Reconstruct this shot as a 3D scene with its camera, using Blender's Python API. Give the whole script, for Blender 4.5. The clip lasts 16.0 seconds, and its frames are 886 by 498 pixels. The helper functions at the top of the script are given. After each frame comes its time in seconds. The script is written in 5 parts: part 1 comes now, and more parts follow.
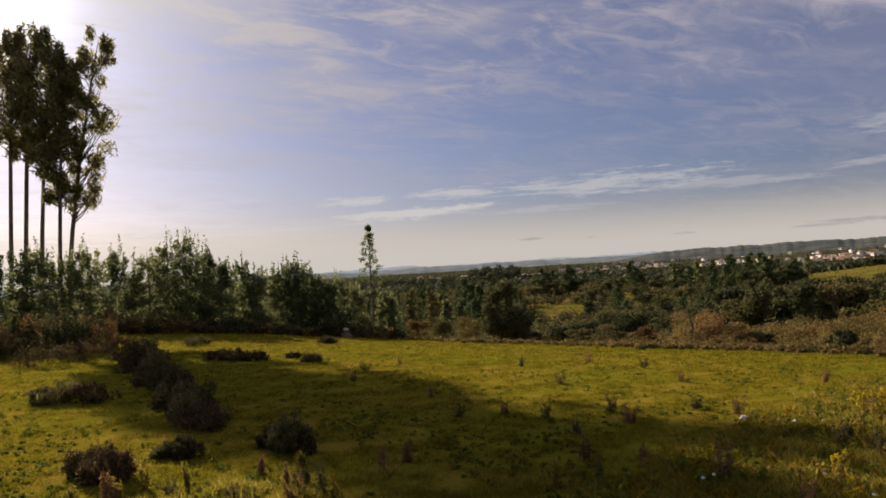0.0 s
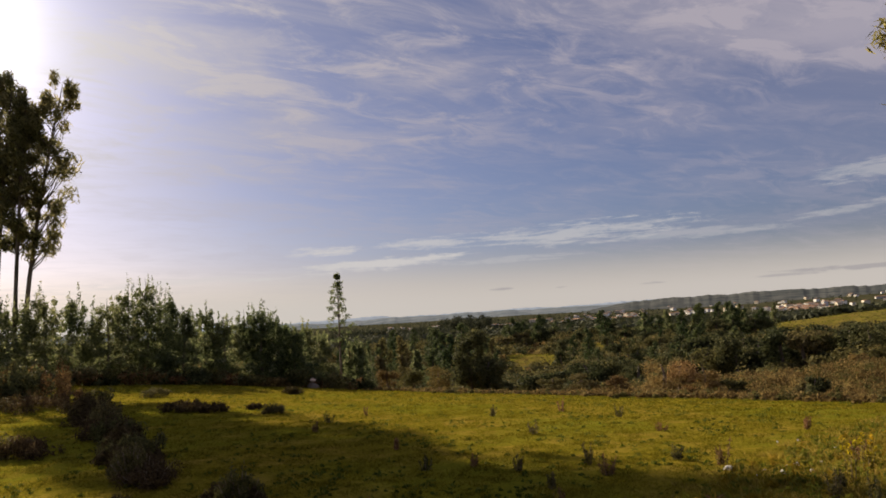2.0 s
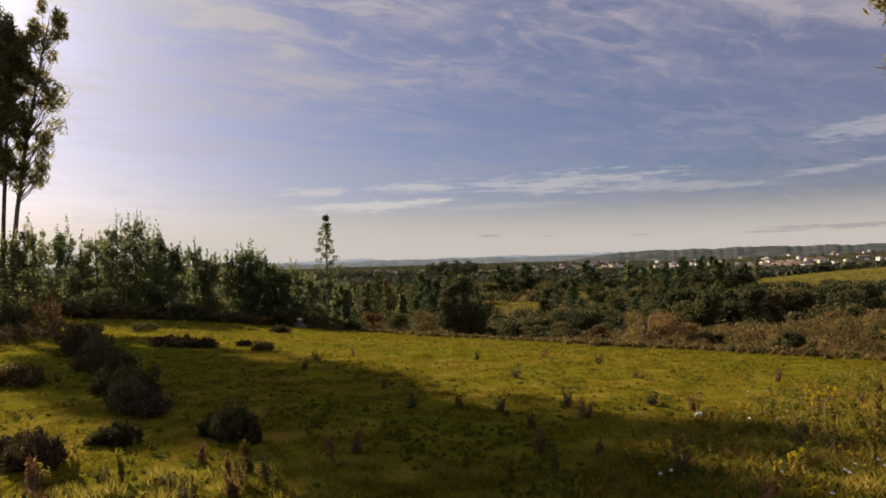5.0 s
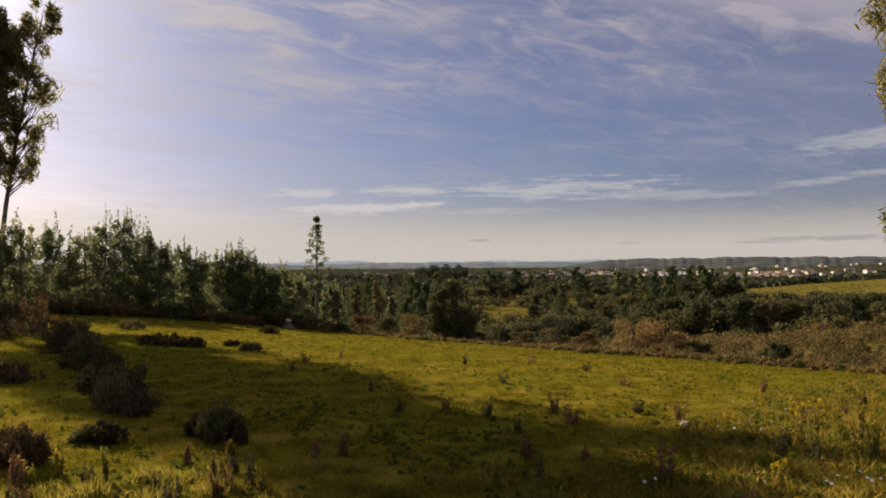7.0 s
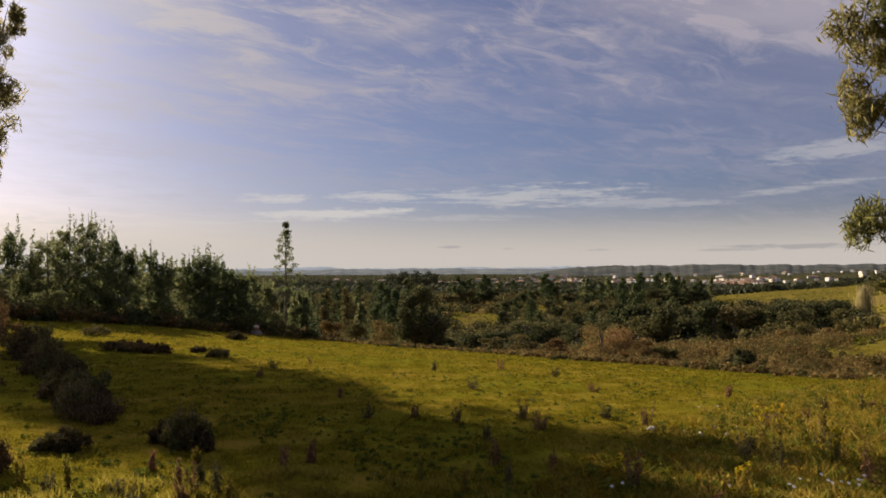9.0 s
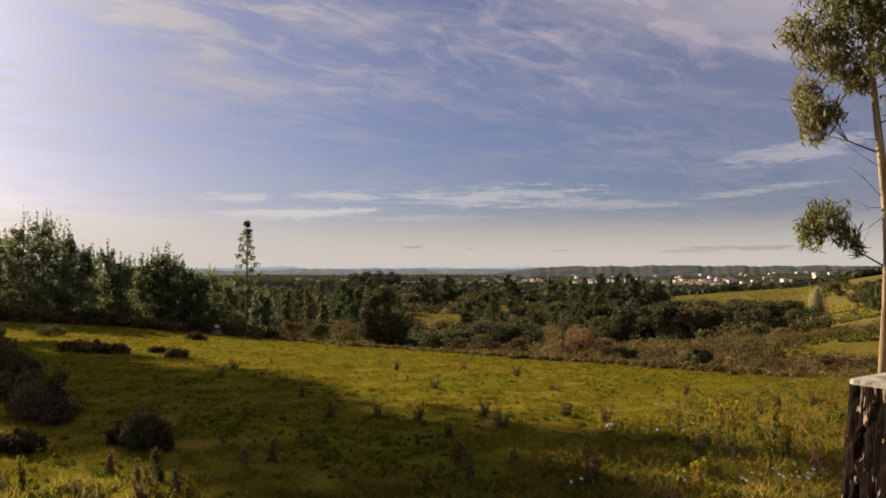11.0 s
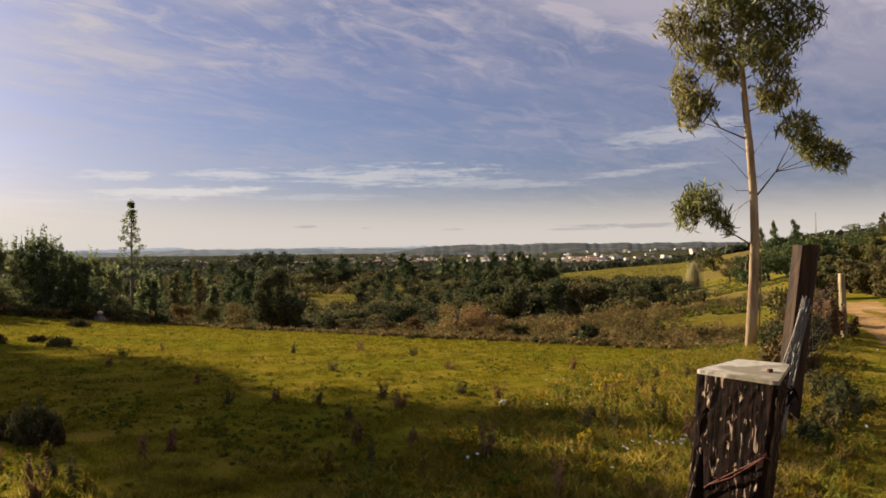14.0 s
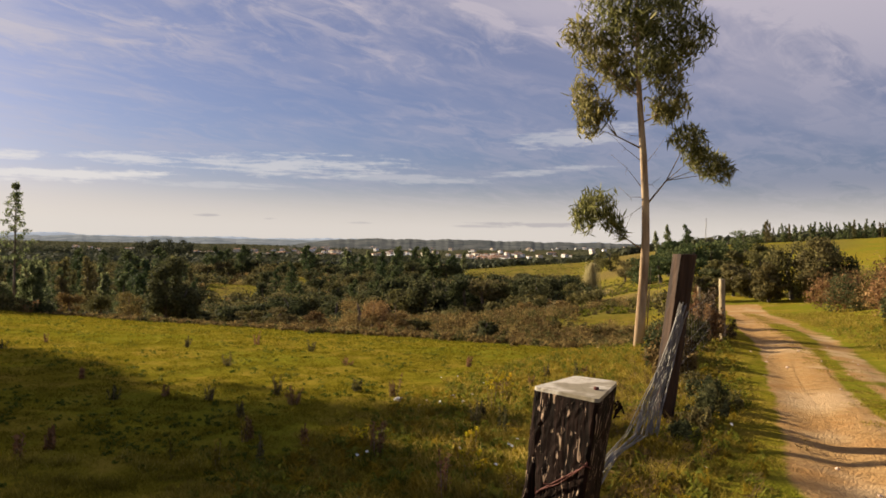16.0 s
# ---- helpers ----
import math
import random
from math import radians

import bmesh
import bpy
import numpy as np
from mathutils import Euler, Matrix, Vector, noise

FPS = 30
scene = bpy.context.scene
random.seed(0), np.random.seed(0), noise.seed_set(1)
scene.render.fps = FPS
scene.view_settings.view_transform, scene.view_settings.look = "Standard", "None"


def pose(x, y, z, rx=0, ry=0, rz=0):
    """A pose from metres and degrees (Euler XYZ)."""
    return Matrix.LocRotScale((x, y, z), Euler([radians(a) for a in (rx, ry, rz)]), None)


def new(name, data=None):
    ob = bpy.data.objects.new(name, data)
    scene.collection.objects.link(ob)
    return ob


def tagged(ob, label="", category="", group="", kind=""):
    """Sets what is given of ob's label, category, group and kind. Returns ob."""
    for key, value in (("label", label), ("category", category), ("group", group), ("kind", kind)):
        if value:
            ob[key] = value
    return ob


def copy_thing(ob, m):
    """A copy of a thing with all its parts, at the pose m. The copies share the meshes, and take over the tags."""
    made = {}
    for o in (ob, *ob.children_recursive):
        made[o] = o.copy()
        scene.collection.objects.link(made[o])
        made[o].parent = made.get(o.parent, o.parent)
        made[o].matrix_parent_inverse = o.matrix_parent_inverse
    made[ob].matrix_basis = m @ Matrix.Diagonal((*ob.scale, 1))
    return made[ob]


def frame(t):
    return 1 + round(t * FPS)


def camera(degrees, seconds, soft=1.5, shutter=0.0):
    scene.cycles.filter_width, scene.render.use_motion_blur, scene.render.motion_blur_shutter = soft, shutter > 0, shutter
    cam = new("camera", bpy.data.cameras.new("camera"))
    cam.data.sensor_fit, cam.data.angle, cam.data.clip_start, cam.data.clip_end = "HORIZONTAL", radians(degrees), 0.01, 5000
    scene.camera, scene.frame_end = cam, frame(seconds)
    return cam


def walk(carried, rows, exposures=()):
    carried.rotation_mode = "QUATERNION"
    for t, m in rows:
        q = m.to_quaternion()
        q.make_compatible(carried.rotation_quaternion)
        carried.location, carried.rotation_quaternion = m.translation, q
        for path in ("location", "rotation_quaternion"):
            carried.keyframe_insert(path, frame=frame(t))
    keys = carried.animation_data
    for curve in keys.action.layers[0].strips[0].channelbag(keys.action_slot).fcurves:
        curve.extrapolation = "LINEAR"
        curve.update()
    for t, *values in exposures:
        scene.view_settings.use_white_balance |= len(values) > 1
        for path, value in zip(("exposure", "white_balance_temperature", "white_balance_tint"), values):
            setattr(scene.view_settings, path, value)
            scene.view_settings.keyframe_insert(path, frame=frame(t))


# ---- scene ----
import functools

# camera: a hand-held pan from one standing place beside a fence
cam = camera(60.0, 16.0, soft=1.7)
EYE = 1.5
ROWS = [
    (0.0, 0.006, -0.198, 0.093, 3.78, 1.30, -3.48),
    (0.5, 0.007, -0.129, 0.075, 3.51, 1.39, -2.66),
    (1.0, -0.003, 0.025, 0.036, 1.22, 2.97, -2.18),
    (1.5, 0.001, 0.145, 0.014, 1.51, 3.98, -3.19),
    (2.0, 0.027, 0.264, 0.001, 1.39, 4.90, -3.65),
    (2.5, 0.021, 0.249, -0.004, 1.86, 4.63, -2.55),
    (3.0, -0.004, 0.147, -0.003, 1.30, 2.34, -2.59),
    (3.5, -0.000, 0.098, 0.005, 2.03, 1.18, -3.48),
    (4.0, -0.005, 0.076, 0.007, 1.47, 0.86, -3.30),
    (6.5, -0.010, 0.005, 0.026, 0.37, 0.73, 0.01),
    (7.0, -0.008, 0.016, 0.022, -0.05, 1.03, -0.50),
    (7.5, -0.008, 0.020, 0.022, -0.30, 1.09, -0.52),
    (8.0, -0.010, 0.014, 0.020, -0.95, 1.43, -0.53),
    (8.5, -0.006, 0.011, 0.018, -1.70, 1.50, -0.50),
    (11.0, -0.006, -0.030, 0.006, -5.04, 1.50, -0.11),
    (11.5, -0.024, -0.057, 0.012, -6.28, 1.59, -0.58),
    (12.0, -0.032, -0.085, 0.019, -7.22, 1.53, -0.33),
    (12.5, -0.062, -0.163, 0.033, -8.34, 1.18, -0.56),
    (13.0, -0.064, -0.166, 0.039, -9.32, 0.75, -0.65),
    (13.5, -0.060, -0.176, 0.052, -10.76, 0.76, -0.59),
    (14.0, -0.063, -0.190, 0.063, -12.91, -0.11, -0.65),
    (14.5, -0.052, -0.194, 0.074, -14.88, -0.28, -0.43),
    (15.0, -0.038, -0.221, 0.089, -16.52, -0.34, 0.75),
    (15.5, -0.031, -0.265, 0.105, -18.20, -0.40, 2.02),
    (16.0, -0.017, -0.311, 0.117, -19.93, -0.49, 1.09),
]
walk(cam, [(t, pose(x, y, EYE + z, 0, 0, yaw) @ pose(0, 0, 0, 90 + pitch, 0, 0) @ pose(0, 0, 0, 0, 0, lean))
           for t, x, y, z, yaw, pitch, lean in ROWS],
     exposures=[(0.0, 0.34), (8.5, 0.34), (13.0, 0.50), (16.0, 0.66)])

# ---------------------------------------------------------------- light
SUN_AZ, SUN_EL = radians(-37.0), radians(20.1)      # azimuth from +y towards +x
sun_way = Vector((math.sin(SUN_AZ) * math.cos(SUN_EL), math.cos(SUN_AZ) * math.cos(SUN_EL), math.sin(SUN_EL)))
sun = new("sun", bpy.data.lights.new("sun", "SUN"))
sun.data.energy, sun.data.angle, sun.data.color = 7.8, radians(0.6), (1.0, 0.82, 0.58)
sun.matrix_world = Matrix.Translation((0, 0, 60)) @ sun_way.to_track_quat("Z", "Y").to_matrix().to_4x4()


class Nodes:
    """Small helper round a node tree."""

    def __init__(self, tree):
        self.tree = tree
        tree.nodes.clear()

    def add(self, kind, **values):
        n = self.tree.nodes.new(kind)
        for key, v in values.items():
            setattr(n, key, v)
        return n

    def link(self, a, b):
        self.tree.links.new(a, b)

    def put(self, socket, v):
        if isinstance(v, bpy.types.NodeSocket):
            self.link(v, socket)
        else:
            socket.default_value = v

    def math(self, op, a, b=0.0, c=0.0, clamp=False):
        n = self.add("ShaderNodeMath", operation=op, use_clamp=clamp)
        for s, v in zip(n.inputs, (a, b, c)):
            self.put(s, v)
        return n.outputs[0]

    def vmath(self, op, a, b=(0, 0, 0)):
        n = self.add("ShaderNodeVectorMath", operation=op)
        self.put(n.inputs[0], a)
        self.put(n.inputs[1], b)
        return n

    def noise(self, vector, scale, detail=4.0, rough=0.55, distortion=0.0):
        n = self.add("ShaderNodeTexNoise")
        if vector is not None:
            self.link(vector, n.inputs["Vector"])
        n.inputs["Scale"].default_value, n.inputs["Detail"].default_value = scale, detail
        n.inputs["Roughness"].default_value, n.inputs["Distortion"].default_value = rough, distortion
        return n.outputs["Fac"]

    def ramp(self, value, low, high, a=0.0, b=1.0):
        n = self.add("ShaderNodeMapRange", interpolation_type="SMOOTHSTEP")
        self.put(n.inputs["Value"], value)
        for key, v in (("From Min", low), ("From Max", high), ("To Min", a), ("To Max", b)):
            self.put(n.inputs[key], v)
        return n.outputs["Result"]

    def mix(self, f, a, b):
        n = self.add("ShaderNodeMix", data_type="RGBA")
        for s, v in ((n.inputs[0], f), (n.inputs[6], a), (n.inputs[7], b)):
            self.put(s, (*v, 1.0) if isinstance(v, tuple) and len(v) == 3 else v)
        return n.outputs[2]

    def scale_vector(self, vector, scale, rot=(0, 0, 0)):
        """Turns the vector, then stretches it."""
        for key, v in (("Rotation", rot), ("Scale", scale)):
            n = self.add("ShaderNodeMapping")
            self.link(vector, n.inputs["Vector"])
            n.inputs[key].default_value = v
            vector = n.outputs[0]
        return vector


world = bpy.data.worlds.new("sky")
scene.world = world
world.use_nodes = True
W = Nodes(world.node_tree)
way = W.add("ShaderNodeTexCoord").outputs["Generated"]
sky = W.add("ShaderNodeTexSky", sky_type="NISHITA", sun_disc=False, sun_elevation=SUN_EL, sun_rotation=SUN_AZ,
            altitude=150.0, air_density=1.0, dust_density=0.8, ozone_density=2.2)
clear = W.vmath("MULTIPLY", sky.outputs[0], (0.069, 0.067, 0.091)).outputs[0]
parts = W.add("ShaderNodeSeparateXYZ")
W.link(way, parts.inputs[0])
up = W.math("MAXIMUM", parts.outputs[2], 0.0)
# thin high cloud lies on a level sheet, so its streaks close up towards the horizon
depth = W.math("ADD", up, 0.10)
sheet = W.add("ShaderNodeCombineXYZ")
W.put(sheet.inputs[0], W.math("DIVIDE", parts.outputs[0], depth))
W.put(sheet.inputs[1], W.math("DIVIDE", parts.outputs[1], depth))
streaks = W.noise(W.scale_vector(sheet.outputs[0], (0.55, 1.30, 1.0), (0, 0, radians(-27))), 1.6, 9.0, 0.62, 0.7)
wisps = W.noise(W.scale_vector(sheet.outputs[0], (1.2, 2.2, 1.0), (0, 0, radians(-40))), 2.6, 8.0, 0.66, 0.8)
veil = W.noise(W.scale_vector(sheet.outputs[0], (0.5, 0.8, 1.0), (0, 0, radians(-15))), 0.8, 4.0, 0.55, 0.5)
body = W.math("MULTIPLY", W.ramp(streaks, 0.38, 0.64), W.ramp(veil, 0.36, 0.60, 0.22, 1.0))
cirrus = W.math("ADD", W.math("MULTIPLY_ADD", body, 0.62, 0.16), W.math("MULTIPLY", W.ramp(wisps, 0.44, 0.66), W.ramp(veil, 0.34, 0.60, 0.16, 0.62)), 0.0, True)
# flat bars of cloud low over the hills: azimuth, elevation, half length, half depth (degrees), tilt, strength
azimuth = W.math("DEGREES", W.math("ARCTAN2", parts.outputs[0], parts.outputs[1]))
elevation = W.math("DEGREES", W.math("ARCSINE", parts.outputs[2]))
fray = W.noise(W.scale_vector(way, (5.0, 5.0, 60.0)), 2.2, 7.0, 0.65, 0.4)
tear = W.noise(W.scale_vector(way, (14.0, 14.0, 60.0)), 2.0, 6.0, 0.65, 0.6)


def cloud_bar(az, el, long, deep, tilt, strength):
    u = W.math("DIVIDE", W.math("SUBTRACT", azimuth, az), long)
    v = W.math("DIVIDE", W.math("SUBTRACT", W.math("SUBTRACT", elevation, el), W.math("MULTIPLY", W.math("SUBTRACT", azimuth, az), tilt)), deep)
    away = W.math("ADD", W.math("MULTIPLY", u, u), W.math("MULTIPLY", v, v))
    ragged = W.math("ADD", W.math("MULTIPLY_ADD", fray, -6.0, 3.0), W.math("MULTIPLY_ADD", tear, -4.4, 2.2))
    return W.math("MULTIPLY", W.ramp(W.math("ADD", away, ragged), -0.3, 1.5, 1.0, 0.0), strength)


low_bars = 0.0
for bar in ((-6.2, 4.05, 6.6, 0.40, 0.035, 0.85), (-11.2, 3.55, 5.0, 0.16, 0.045, 0.7), (-10.2, 5.15, 2.6, 0.34, 0.02, 0.75), (-2.8, 5.35, 3.0, 0.42, 0.01, 0.62), (-0.4, 5.85, 2.2, 0.14, 0.02, 0.5),
            (8.6, 5.35, 8.0, 0.75, 0.02, 0.55), (3.5, 3.8, 5.0, 0.22, 0.0, 0.25), (16.5, 4.7, 6.0, 0.35, -0.02, 0.3), (-22.0, 3.4, 5.0, 0.3, 0.03, 0.35), (30.0, 8.0, 5.0, 0.7, 0.10, 0.4), (27.5, 5.4, 4.0, 0.3, 0.10, 0.35)):
    low_bars = W.math("MAXIMUM", low_bars, cloud_bar(*bar))
dim_bars = 0.0
for bar in ((2.8, 1.62, 0.75, 0.10, 0.0, 0.55), (7.2, 1.5, 0.8, 0.08, 0.0, 0.5), (13.6, 1.35, 1.0, 0.09, 0.0, 0.5), (26.5, 1.45, 4.6, 0.16, 0.0, 0.6), (22.5, 1.25, 2.4, 0.10, 0.0, 0.45)):
    dim_bars = W.math("MAXIMUM", dim_bars, cloud_bar(*bar))
facing = W.vmath("DOT_PRODUCT", way, tuple(sun_way)).outputs["Value"]
glow = W.math("POWER", W.math("MAXIMUM", facing, 0.0), 9.0)
core = W.math("POWER", W.math("MAXIMUM", facing, 0.0), 40.0)
rim = W.math("POWER", W.math("MAXIMUM", facing, 0.0), 260.0)
cloud_tone = W.mix(glow, (0.64, 0.585, 0.68), (0.86, 0.80, 0.80))
thick = W.ramp(W.vmath("DOT_PRODUCT", way, (0.72, 0.55, 0.42)).outputs["Value"], 0.78, 1.0, 0.0, 0.55)
cirrus = W.math("ADD", cirrus, W.math("MULTIPLY", thick, W.ramp(streaks, 0.25, 0.6, 0.5, 1.0)), 0.0, True)
cirrus = W.math("MULTIPLY", cirrus, W.ramp(up, 0.08, 0.30, 0.30, 1.0))
col = W.mix(cirrus, clear, cloud_tone)
haze = W.ramp(up, 0.012, 0.085, 0.97, 0.0)
col = W.mix(haze, col, W.mix(glow, (0.92, 0.84, 0.77), (1.04, 0.98, 0.90)))
col = W.mix(low_bars, col, (0.98, 0.93, 0.90))
col = W.mix(dim_bars, col, (0.50, 0.47, 0.50))
lift = W.vmath("SCALE", (1.0, 0.97, 0.96))
W.put(lift.inputs["Scale"], W.math("ADD", W.math("MULTIPLY_ADD", glow, 0.08, W.math("MULTIPLY", core, 0.42)), W.math("MULTIPLY", rim, 3.5)))
col = W.vmath("ADD", col, lift.outputs[0]).outputs[0]
back = W.add("ShaderNodeBackground")
W.link(col, back.inputs[0])
back.inputs[1].default_value = 0.50
W.link(back.outputs[0], W.add("ShaderNodeOutputWorld").inputs[0])

# ---------------------------------------------------------------- materials


def material(name, build, rough=0.9, spec=0.3, bump=None, translucent=0.0):
    """build(nodes) gives a colour socket; bump(nodes) a height socket, strength and metres."""
    m = bpy.data.materials.new(name)
    m.use_nodes = True
    n = Nodes(m.node_tree)
    shader = n.add("ShaderNodeBsdfPrincipled")
    colour = build(n)
    n.put(shader.inputs["Base Color"], colour)
    n.put(shader.inputs["Roughness"], rough)
    shader.inputs["Specular IOR Level"].default_value = spec
    if bump:
        height, strength, metres = bump(n)
        b = n.add("ShaderNodeBump")
        b.inputs["Strength"].default_value, b.inputs["Distance"].default_value = strength, metres
        n.link(height, b.inputs["Height"])
        n.link(b.outputs[0], shader.inputs["Normal"])
    out = n.add("ShaderNodeOutputMaterial")
    if translucent:
        t = n.add("ShaderNodeBsdfTranslucent")
        n.put(t.inputs[0], colour)
        mix = n.add("ShaderNodeMixShader")
        mix.inputs[0].default_value = translucent
        n.link(shader.outputs[0], mix.inputs[1])
        n.link(t.outputs[0], mix.inputs[2])
        n.link(mix.outputs[0], out.inputs[0])
    else:
        n.link(shader.outputs[0], out.inputs[0])
    return m


def leaf(name, dark, mid, light, scale=0.6, translucent=0.25, rough=0.85, spec=0.08, mottle=0.0):
    def build(n):
        island = n.add("ShaderNodeNewGeometry").outputs["Random Per Island"]
        place = n.add("ShaderNodeTexCoord").outputs["Object"]
        patch = n.noise(place, scale, 2.0)
        whole = n.add("ShaderNodeObjectInfo").outputs["Random"]
        c = n.mix(n.ramp(island, 0.0, 0.75), dark, mid)
        c = n.mix(n.math("MULTIPLY", n.ramp(island, 0.7, 1.0), n.ramp(patch, 0.35, 0.7)), c, light)
        if mottle:
            c = n.mix(n.math("MULTIPLY", n.ramp(n.noise(place, mottle, 4.0, 0.6), 0.50, 0.66), 0.6), c, tuple(0.62 * v for v in dark))
        hsv = n.add("ShaderNodeHueSaturation")
        n.put(hsv.inputs["Value"], n.math("MULTIPLY_ADD", whole, 0.5, 0.75))
        n.put(hsv.inputs["Hue"], n.math("MULTIPLY_ADD", whole, -0.04, 0.52))
        n.link(c, hsv.inputs["Color"])
        return hsv.outputs[0]
    return material(name, build, rough, spec, translucent=translucent)


def bark(name, dark, light, along=3.0, scale=7.0, rough=0.85, depth=0.01):
    def coords(n):
        return n.scale_vector(n.add("ShaderNodeTexCoord").outputs["Object"], (1.0, 1.0, 1.0 / along))
    def build(n):
        f = n.noise(coords(n), scale, 5.0, 0.65)
        g = n.noise(coords(n), scale * 0.25, 2.0)
        return n.mix(n.ramp(n.math("ADD", n.math("MULTIPLY", f, 0.6), n.math("MULTIPLY", g, 0.4)), 0.36, 0.64), dark, light)
    return material(name, build, rough, 0.2, lambda n: (n.noise(coords(n), scale * 2.2, 4.0), 0.8, depth))


EUC_LEAF = leaf("eucalyptus_leaves", (0.095, 0.095, 0.036), (0.25, 0.23, 0.088), (0.52, 0.47, 0.22), 0.7, 0.6)
CLUMP_LEAF = leaf("backlit_eucalyptus_leaves", (0.10, 0.10, 0.045), (0.24, 0.22, 0.10), (0.48, 0.43, 0.22), 0.7, 0.68)
YOUNG_LEAF = leaf("young_eucalyptus_leaves", (0.070, 0.088, 0.038), (0.165, 0.188, 0.082), (0.46, 0.44, 0.25), 0.5, 0.62)
OAK_LEAF = leaf("cork_oak_leaves", (0.036, 0.042, 0.018), (0.085, 0.092, 0.038), (0.18, 0.17, 0.068), 0.4, 0.3)
WOOD_LEAF = leaf("woodland_leaves", (0.068, 0.064, 0.026), (0.148, 0.132, 0.050), (0.26, 0.21, 0.080), 0.3, 0.36)
FAR_LEAF = leaf("distant_wood_leaves", (0.038, 0.046, 0.028), (0.075, 0.082, 0.046), (0.13, 0.125, 0.066), 0.05, 0.2)
PINE_LEAF = leaf("pine_needles", (0.042, 0.062, 0.026), (0.088, 0.112, 0.042), (0.155, 0.175, 0.065), 0.4, 0.3)
RUSSET_LEAF = leaf("russet_twigs", (0.15, 0.105, 0.042), (0.29, 0.20, 0.078), (0.46, 0.32, 0.13), 0.8, 0.35)
HEATH_LEAF = leaf("heath_leaves", (0.10, 0.060, 0.027), (0.23, 0.138, 0.058), (0.38, 0.24, 0.095), 0.8, 0.3)
DARK_HEATH = leaf("dark_heath_leaves", (0.040, 0.028, 0.014), (0.085, 0.062, 0.028), (0.19, 0.14, 0.055), 1.0, 0.25)
GORSE_LEAF = leaf("scrub_leaves", (0.060, 0.056, 0.022), (0.13, 0.115, 0.042), (0.24, 0.20, 0.072), 1.2, 0.3)
REED_LEAF = leaf("dry_reeds", (0.36, 0.28, 0.15), (0.54, 0.44, 0.25), (0.68, 0.57, 0.35), 0.8, 0.6)
GRASS_LEAF = leaf("grass_blades", (0.122, 0.102, 0.010), (0.235, 0.185, 0.017), (0.39, 0.275, 0.050), 0.35, 0.45, 0.95, 0.0, 2.6)
VERGE_LEAF = leaf("verge_grass", (0.135, 0.118, 0.018), (0.265, 0.215, 0.034), (0.44, 0.34, 0.10), 0.6, 0.6, 0.95, 0.0, 1.8)
FLOWER_YELLOW = leaf("yellow_florets", (0.40, 0.30, 0.01), (0.55, 0.42, 0.02), (0.68, 0.54, 0.04), 2.0, 0.3)
FLOWER_WHITE = leaf("white_petals", (0.62, 0.62, 0.58), (0.75, 0.75, 0.70), (0.85, 0.85, 0.82), 2.0, 0.2)
EUC_BARK = bark("peeling_eucalyptus_bark", (0.19, 0.115, 0.06), (0.50, 0.38, 0.24), 5.0, 5.0)
GREY_BARK = bark("grey_brown_bark", (0.07, 0.055, 0.04), (0.19, 0.155, 0.12), 3.0, 6.0)
TWIG_BARK = bark("thin_twig_bark", (0.13, 0.095, 0.065), (0.27, 0.21, 0.15), 2.0, 9.0)

# ---------------------------------------------------------------- mesh helpers
rng = np.random.default_rng(7)


def quick_mesh(name, verts, faces, mat, smooth=False):
    """A mesh out of arrays: verts n x 3, faces m x k."""
    me = bpy.data.meshes.new(name)
    verts, faces = np.asarray(verts, np.float32), np.asarray(faces, np.int32)
    m, k = faces.shape
    me.vertices.add(len(verts))
    me.vertices.foreach_set("co", verts.ravel())
    me.loops.add(m * k)
    me.loops.foreach_set("vertex_index", faces.ravel())
    me.polygons.add(m)
    me.polygons.foreach_set("loop_start", np.arange(0, m * k, k, dtype=np.int32))
    if smooth:
        me.polygons.foreach_set("use_smooth", np.ones(m, bool))
    me.materials.append(mat)
    me.update(calc_edges=True)
    return me


def part(name, bm, mat, parent=None, label=""):
    """Links a bmesh or a mesh as one object under parent."""
    if isinstance(bm, bmesh.types.BMesh):
        me = bpy.data.meshes.new(name)
        bm.to_mesh(me)
        bm.free()
        me.materials.append(mat)
    else:
        me = bm
    ob = new(name, me)
    ob.parent = parent
    if label:
        tagged(ob, label)
    return ob


def thing(name, place, label, category, group="", turn=0.0):
    ob = new(name)
    ob.empty_display_size = 0.2
    ob.matrix_basis = pose(*place, 0, 0, turn)
    return tagged(ob, label, category, group)


